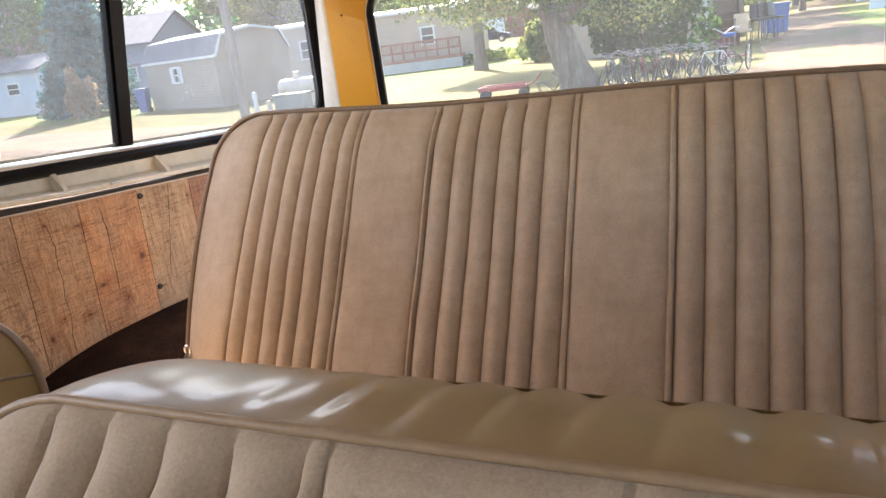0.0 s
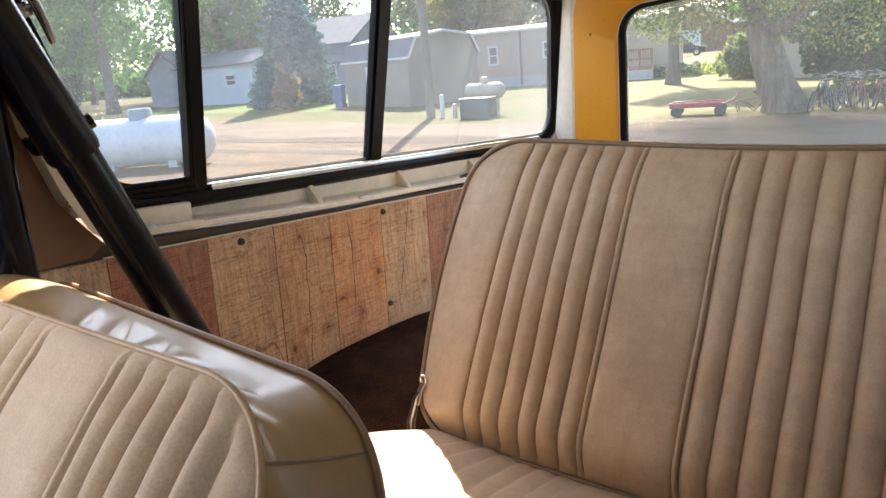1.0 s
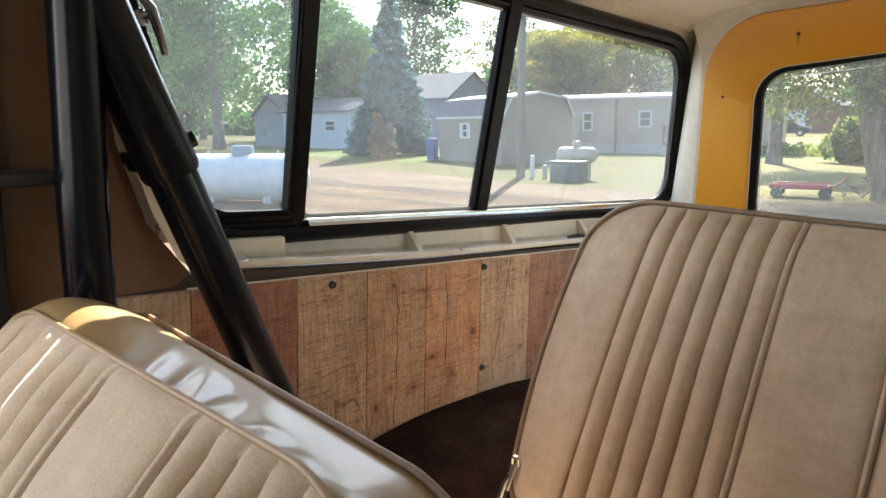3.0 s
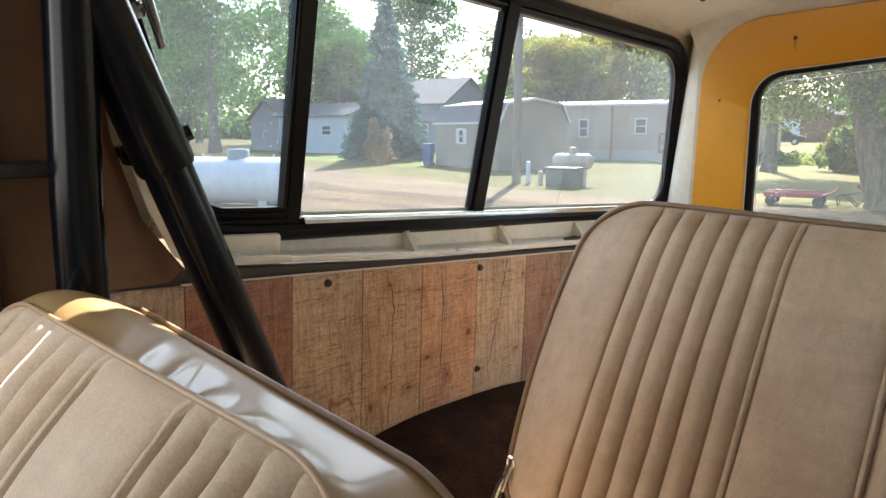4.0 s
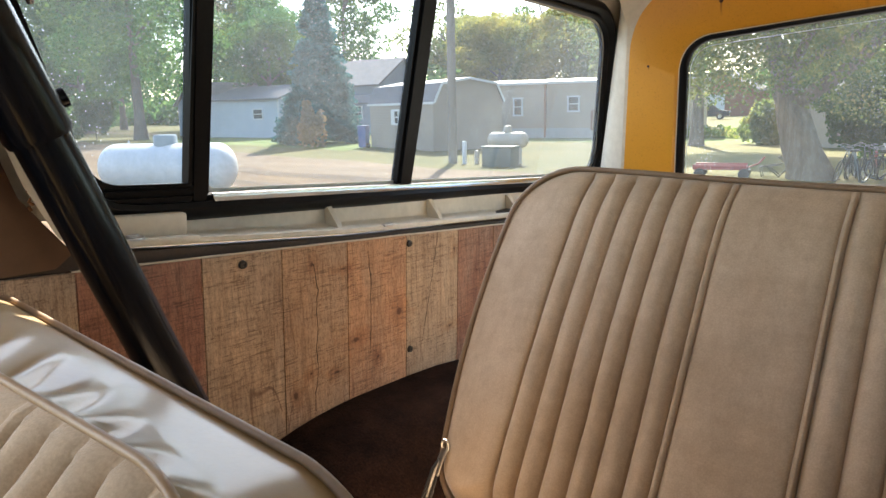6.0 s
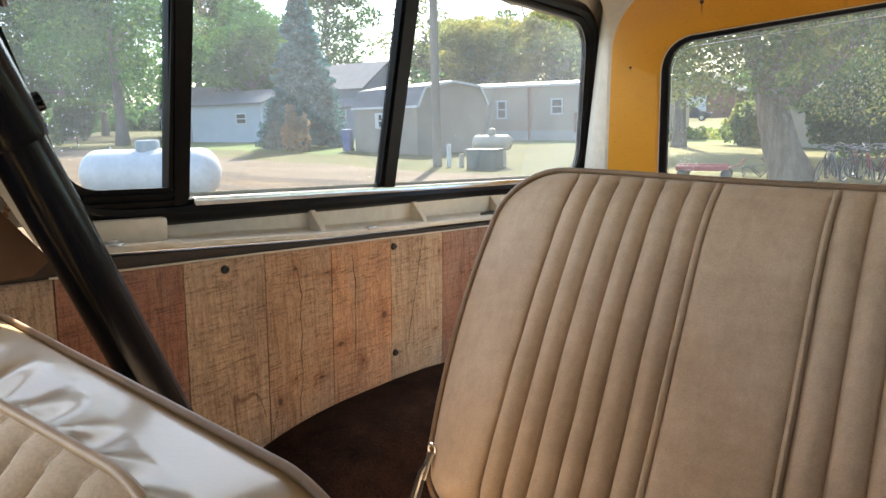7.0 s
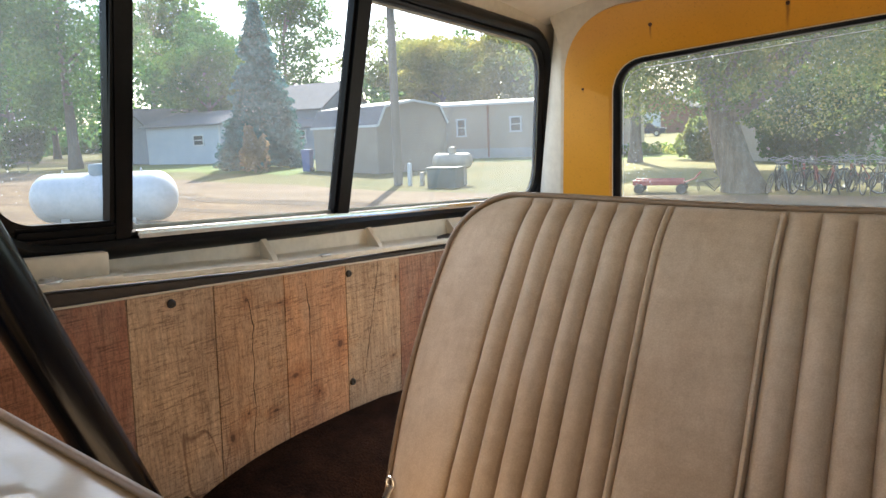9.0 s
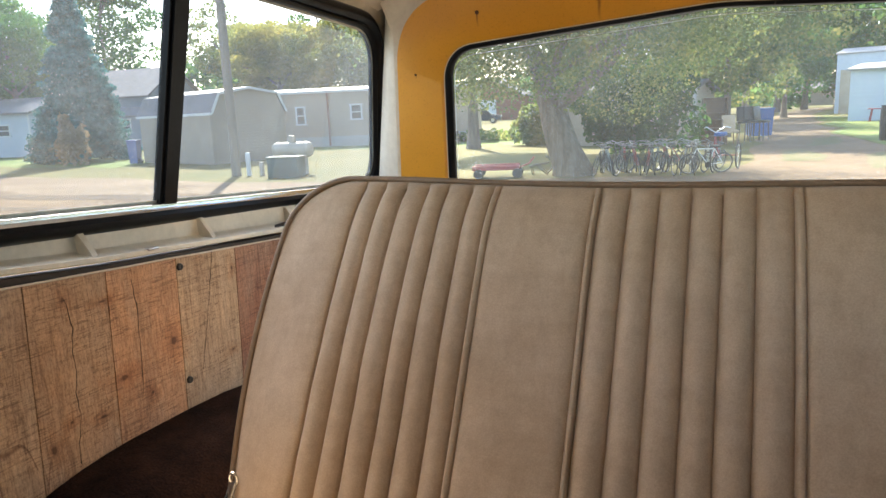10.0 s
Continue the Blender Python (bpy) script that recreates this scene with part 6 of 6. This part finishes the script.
leaf_mesh("foliage", cs, rs, ns, 0.62, LEAF_GREEN, woods, 0.2)

# flower bed
bed = thing("flower_bed", (-12.3, 36.8, 0), "low flower bed with green leaves and pale blossom", "flower bed", kind="stuff", turn=-5)
cs = [(-2.2 + 4.6 * k / 17, 0.5 * math.sin(k * 2.1), 0.25 + 0.15 * math.sin(k * 1.7)) for k in range(18)]
leaf_mesh("flowers", cs, [(0.4, 0.5, 0.28)] * 18, [130] * 18, 0.075, FLOWERS, bed)


def parked_car(place, turn):
    t = thing("car", (*place, 0), "dark blue parked estate car", "car", turn=turn)
    s = Shape().prism([(-2.25, 0.35), (2.25, 0.35), (2.32, 0.8), (1.3, 1.02), (-2.2, 1.06), (-2.3, 0.7)], -0.88, 0.88, lambda u, v, k: (u, k, v))
    part("body", s, CAR_PAINT, t, world_space=False)
    part("cabin", Shape().prism([(1.2, 1.0), (0.6, 1.6), (-1.75, 1.66), (-2.15, 1.04)], -0.76, 0.76, lambda u, v, k: (u, k, v)), CAR_PAINT, t, world_space=False)
    for y in (-0.775, 0.775):
        for q in ([(0.95, 1.08), (0.52, 1.52), (-0.35, 1.55), (-0.35, 1.08)], [(-0.45, 1.08), (-0.45, 1.55), (-1.6, 1.56), (-1.85, 1.10)]):
            part("side_window", Shape().prism(q, y - 0.012, y + 0.012, lambda u, v, k: (u, k, v)), PANE_DARK, t, smooth=False, world_space=False)
    for x in (-1.4, 1.4):
        for y in (-0.82, 0.82):
            wh = part("wheel", Shape().lathe([(0.2, -0.1), (0.32, -0.1), (0.34, -0.06), (0.34, 0.06), (0.32, 0.1), (0.2, 0.1)], lambda a, b, h: (x + a, y + h, 0.34 + b), 18), TYRE, t, world_space=False)
            part("rim", Shape().lathe([(0.0, -0.08), (0.2, -0.1), (0.2, 0.1), (0.0, 0.08)], lambda a, b, h: (x + a, y + h, 0.34 + b), 14), CHROME, wh, world_space=False)
    for x, mt in ((2.31, WHITE_TRIM), (-2.29, RED_PAINT)):
        for y in (-0.65, 0.65):
            part("headlight" if x > 0 else "tail_light", Shape().box((x, y, 0.78), (0.04, 0.3, 0.14), None, 0.01), mt, t, world_space=False)


parked_car((-26.7, 75.0), 14)


# ---- bicycles ----
def bicycle(colour, label):
    t = thing("bicycle", (0, 0, 0), label, "bicycle", "bicycles beside the tree")
    for x in (-0.5, 0.52):
        pts = [(x + 0.31 * math.cos(a), 0, 0.33 + 0.31 * math.sin(a)) for a in [2 * math.pi * k / 22 for k in range(22)]]
        wh = part("wheel", Shape().tube(pts, 0.019, 6, closed=True), TYRE, t, world_space=False)
        pts = [(x + 0.285 * math.cos(a), 0, 0.33 + 0.285 * math.sin(a)) for a in [2 * math.pi * k / 22 for k in range(22)]]
        s = Shape().tube(pts, 0.010, 5, closed=True)
        for k in range(9):
            a = 2 * math.pi * k / 9
            s.tube([(x, 0, 0.33), (x + 0.285 * math.cos(a), 0, 0.33 + 0.285 * math.sin(a))], 0.003, 4)
        part("rim", s, WORN_RIM, wh, world_space=False)
    bb, seat, head, rear, fork = (-0.05, 0, 0.30), (-0.2, 0, 0.78), (0.36, 0, 0.80), (-0.5, 0, 0.33), (0.52, 0, 0.33)
    s = Shape()
    for a, b in ((bb, seat), (bb, head), (seat, head), (rear, bb), (rear, seat), (head, fork)):
        s.tube([a, b], 0.016, 7)
    part("frame", s, colour, t, world_space=False)
    part("handlebar", Shape().tube([(0.26, -0.30, 0.98), (0.36, -0.24, 1.0), (0.36, 0, 0.93), (0.36, 0.24, 1.0), (0.26, 0.30, 0.98)], 0.013, 7).tube([head, (0.36, 0, 0.93)], 0.012, 6), WORN_RIM, t, world_space=False)
    part("saddle", Shape().prism([(-0.33, -0.08), (-0.33, 0.08), (-0.05, 0.02), (-0.05, -0.02)], 0.84, 0.89, lambda u, v, k: (u, v, k)).tube([seat, (-0.2, 0, 0.85)], 0.012, 6), BLACK_METAL, t, world_space=False)
    part("crank", Shape().lathe([(0.0, 0.03), (0.09, 0.03), (0.09, 0.04), (0.0, 0.04)], lambda a, b, h: (bb[0] + a, h, bb[2] + b), 14).tube([(bb[0], 0.05, bb[2]), (bb[0] + 0.15, 0.06, bb[2] - 0.06)], 0.01, 5), BLACK_METAL, t, world_space=False)
    return t


kinds = [bicycle(RED_PAINT, "old red bicycle parked among others by the tree"), bicycle(BLACK_METAL, "old black bicycle parked among others by the tree"), bicycle(GREY_CAP, "old blue-grey bicycle parked among others by the tree"), bicycle(WHITE_TRIM, "old white bicycle parked among others by the tree")]
rng = random.Random(4)
spots = []
for k in range(20):
    x = -3.55 + 2.5 * (k % 10) / 9 + rng.uniform(-0.1, 0.1)
    y = 18.05 + 0.7 * (k // 10) + rng.uniform(-0.12, 0.12)
    side_on = k in (9, 13)
    spots.append((x, y, (25 if side_on else 90 + rng.uniform(-24, 24)) + (180 if rng.random() < 0.4 else 0), rng.uniform(-16, 16)))
order = [1, 2, 1, 0, 0, 1, 1, 2, 1, 3, 2, 1, 0, 1, 2, 1, 0, 1, 1, 2]
for i, (x, y, a, tilt) in enumerate(spots):
    m = pose(x, y, 0, 0, 0, a) @ pose(0, 0, 0.0, tilt) @ Matrix.Scale(0.78, 4)
    k = order[i]
    if i == order.index(k):
        kinds[k].matrix_basis = m
    else:
        copy_thing(kinds[k], m @ Matrix.Scale(1 / 0.78, 4))


def tricycle():
    t = thing("tricycle", (-0.80, 18.9, 0), "old adult tricycle with a blue seat at the road's edge", "tricycle", turn=-100)
    for x, y in ((-0.45, -0.36), (-0.45, 0.36), (0.65, 0)):
        pts = [(x + 0.32 * math.cos(a), y, 0.34 + 0.32 * math.sin(a)) for a in [2 * math.pi * k / 22 for k in range(22)]]
        wh = part("wheel", Shape().tube(pts, 0.021, 6, closed=True), TYRE, t, world_space=False)
        s = Shape()
        for k in range(9):
            a = 2 * math.pi * k / 9
            s.tube([(x, y, 0.34), (x + 0.31 * math.cos(a), y, 0.34 + 0.31 * math.sin(a))], 0.003, 4)
        part("spokes", s, CHROME, wh, world_space=False)
    s = Shape()
    for a, b in (((-0.45, -0.36, 0.34), (-0.45, 0.36, 0.34)), ((-0.45, 0, 0.34), (0.1, 0, 0.34)), ((0.1, 0, 0.34), (-0.1, 0, 0.8)), ((0.1, 0, 0.34), (0.5, 0, 0.85)), ((0.5, 0, 0.85), (0.65, 0, 0.34))):
        s.tube([a, b], 0.017, 7)
    part("frame", s, RED_PAINT, t, world_space=False)
    part("handlebar", Shape().tube([(0.3, -0.3, 1.05), (0.46, -0.22, 1.08), (0.48, 0, 0.95), (0.46, 0.22, 1.08), (0.3, 0.3, 1.05)], 0.014, 7), CHROME, t, world_space=False)
    part("saddle", Shape().box((-0.12, 0, 0.88), (0.30, 0.26, 0.10), None, 0.03), BIN_BLUE, t, world_space=False)


tricycle()


def red_trailer():
    t = thing("garden_trailer", (-6.1, 17.5, 0), "faded red low garden trailer on the grass", "trailer", turn=14)
    part("bed", Shape().box((0, 0, 0.30), (1.35, 0.7, 0.10), None, 0.02), RED_PAINT, t, world_space=False)
    part("side_board", Shape().box((0, -0.34, 0.36), (1.35, 0.03, 0.10), None, 0.01), RED_PAINT, t, world_space=False)
    part("side_board", Shape().box((0, 0.34, 0.36), (1.35, 0.03, 0.10), None, 0.01), RED_PAINT, t, world_space=False)
    for x in (-0.5, 0.62):
        for y in (-0.38, 0.38):
            part("wheel", Shape().lathe([(0.0, -0.05), (0.13, -0.05), (0.15, 0.0), (0.13, 0.05), (0.0, 0.05)], lambda a, b, h: (x + a, y + h, 0.15 + b), 16), TYRE, t, world_space=False)
    t.scale = (0.88, 0.88, 0.80)
    part("hitch", Shape().tube([(0.66, 0, 0.3), (0.95, 0, 0.42), (1.1, 0.05, 0.62)], 0.022, 8), RED_PAINT, t, world_space=False)


red_trailer()


def folded_frame():
    """Bent tube frame of a folding chair, lying open on the grass."""
    t = thing("folding_chair", (-5.1, 18.25, 0), "dark bent tube frame of a folding chair on the grass", "chair", turn=10)
    for y in (-0.2, 0.2):
        for path in ([(-0.22, y, 0.0), (-0.28, y, 0.23), (0.19, y, 0.30)], [(-0.13, y, 0.26), (0.14, y, 0.02)], [(0.14, y, 0.0), (0.35, y, 0.26)], [(0.12, y, 0.47), (0.29, y, 0.34), (0.35, y, 0.26)]):
            part("tube", Shape().tube(path, 0.014, 7), BLACK_METAL, t, world_space=False)
    for x, z in ((-0.28, 0.23), (0.35, 0.26), (0.12, 0.47)):
        part("cross_bar", Shape().tube([(x, -0.2, z), (x, 0.2, z)], 0.013, 7), BLACK_METAL, t, world_space=False)


folded_frame()


# ---- furniture set out by the shed ----
def bookcase(place, turn, w, h, label):
    t = thing("bookcase", (*place, 0), label, "bookcase", "furniture by the shed", turn=turn)
    for x in (-w / 2, w / 2):
        part("side", Shape().box((x, 0, h / 2), (0.03, 0.34, h)), DARK_WOOD, t, smooth=False, world_space=False)
    for k in range(4):
        part("shelf", Shape().box((0, 0, 0.04 + (h - 0.06) * k / 3), (w, 0.33, 0.03)), DARK_WOOD, t, smooth=False, world_space=False)
    part("back", Shape().box((0, 0.165, h / 2), (w, 0.012, h)), DARK_WOOD, t, smooth=False, world_space=False)


bookcase((-1.25, 29.6), 12, 0.85, 1.75, "tall dark wooden bookcase standing outdoors")
bookcase((-1.35, 28.8), -8, 0.8, 0.95, "low dark wooden bookcase standing outdoors")


def yard_chair(place, turn, material, label, stool=False):
    t = thing("stool" if stool else "chair", (*place, 0), label, "stool" if stool else "chair", "furniture by the shed", turn=turn)
    h = 0.72 if stool else 0.46
    for x in (-0.2, 0.2):
        for y in (-0.2, 0.2):
            part("leg", Shape().tube([(x, y, 0), (x * 0.9, y * 0.9, h)], 0.02, 6), BLACK_METAL if stool else DARK_WOOD, t, world_space=False)
    part("seat", Shape().box((0, 0, h + 0.04), (0.5, 0.5, 0.10), None, 0.03), material, t, world_space=False)
    part("backrest", Shape().box((0, 0.22, h + 0.36), (0.5, 0.08, 0.55), pose(0, 0, 0, -8), 0.03), material, t, world_space=False)


yard_chair((-0.66, 28.8), 20, TAN_FABRIC, "tan upholstered armchair standing outdoors")
for k in range(3):
    yard_chair((-0.2 + 0.32 * k, 30.7 + 0.1 * k), 10 + 25 * k, BLACK_METAL, "black metal bar stool standing outdoors", True)
t = thing("blue_crate", (0.45, 35.2, 0), "large blue plastic crate by the road", "crate", turn=15)
part("body", Shape().prism([(-0.42, 0.0), (0.42, 0.0), (0.5, 1.15), (-0.5, 1.15)], -0.45, 0.45, lambda u, v, k: (u, k, v)), BIN_BLUE, t, smooth=False, world_space=False)
part("rim", Shape().box((0, 0, 1.16), (1.08, 0.98, 0.08), None, 0.02), BIN_BLUE, t, world_space=False)
t = thing("shed_post", (-1.9, 28.2, 0), "pale grey square post before the shed", "post")
part("post", Shape().box((0, 0, 1.2), (0.12, 0.12, 2.4), None, 0.01), CONCRETE, t, world_space=False)
for k in range(2):
    t = thing("picnic_table", (6.9 + 1.5 * k, 46.9 - 0.4 * k, 0), "small red metal picnic table beside the white building", "table", "red tables", turn=-16)
    part("tabletop", Shape().box((0, 0, 0.72), (1.1, 0.7, 0.05), None, 0.01), RED_PAINT, t, world_space=False)
    for x in (-0.45, 0.45):
        for y in (-0.25, 0.25):
            part("leg", Shape().tube([(x, y, 0), (x * 0.8, y * 0.8, 0.7)], 0.03, 6), RED_PAINT, t, world_space=False)
t = thing("black_barrel", (4.55, 29.6, 0), "dark plastic barrel standing on the lawn", "barrel")
part("body", Shape().lathe([(0.0, 0.0), (0.27, 0.0), (0.30, 0.12), (0.31, 0.6), (0.30, 1.1), (0.27, 1.22), (0.0, 1.22)], lambda a, b, h: (a, b, h), 20), BLACK_METAL, t, world_space=False)
part("rim", Shape().tube([(0.285 * math.cos(a), 0.285 * math.sin(a), 1.21) for a in [2 * math.pi * k / 20 for k in range(20)]], 0.02, 6, closed=True), BLACK_METAL, t, world_space=False)
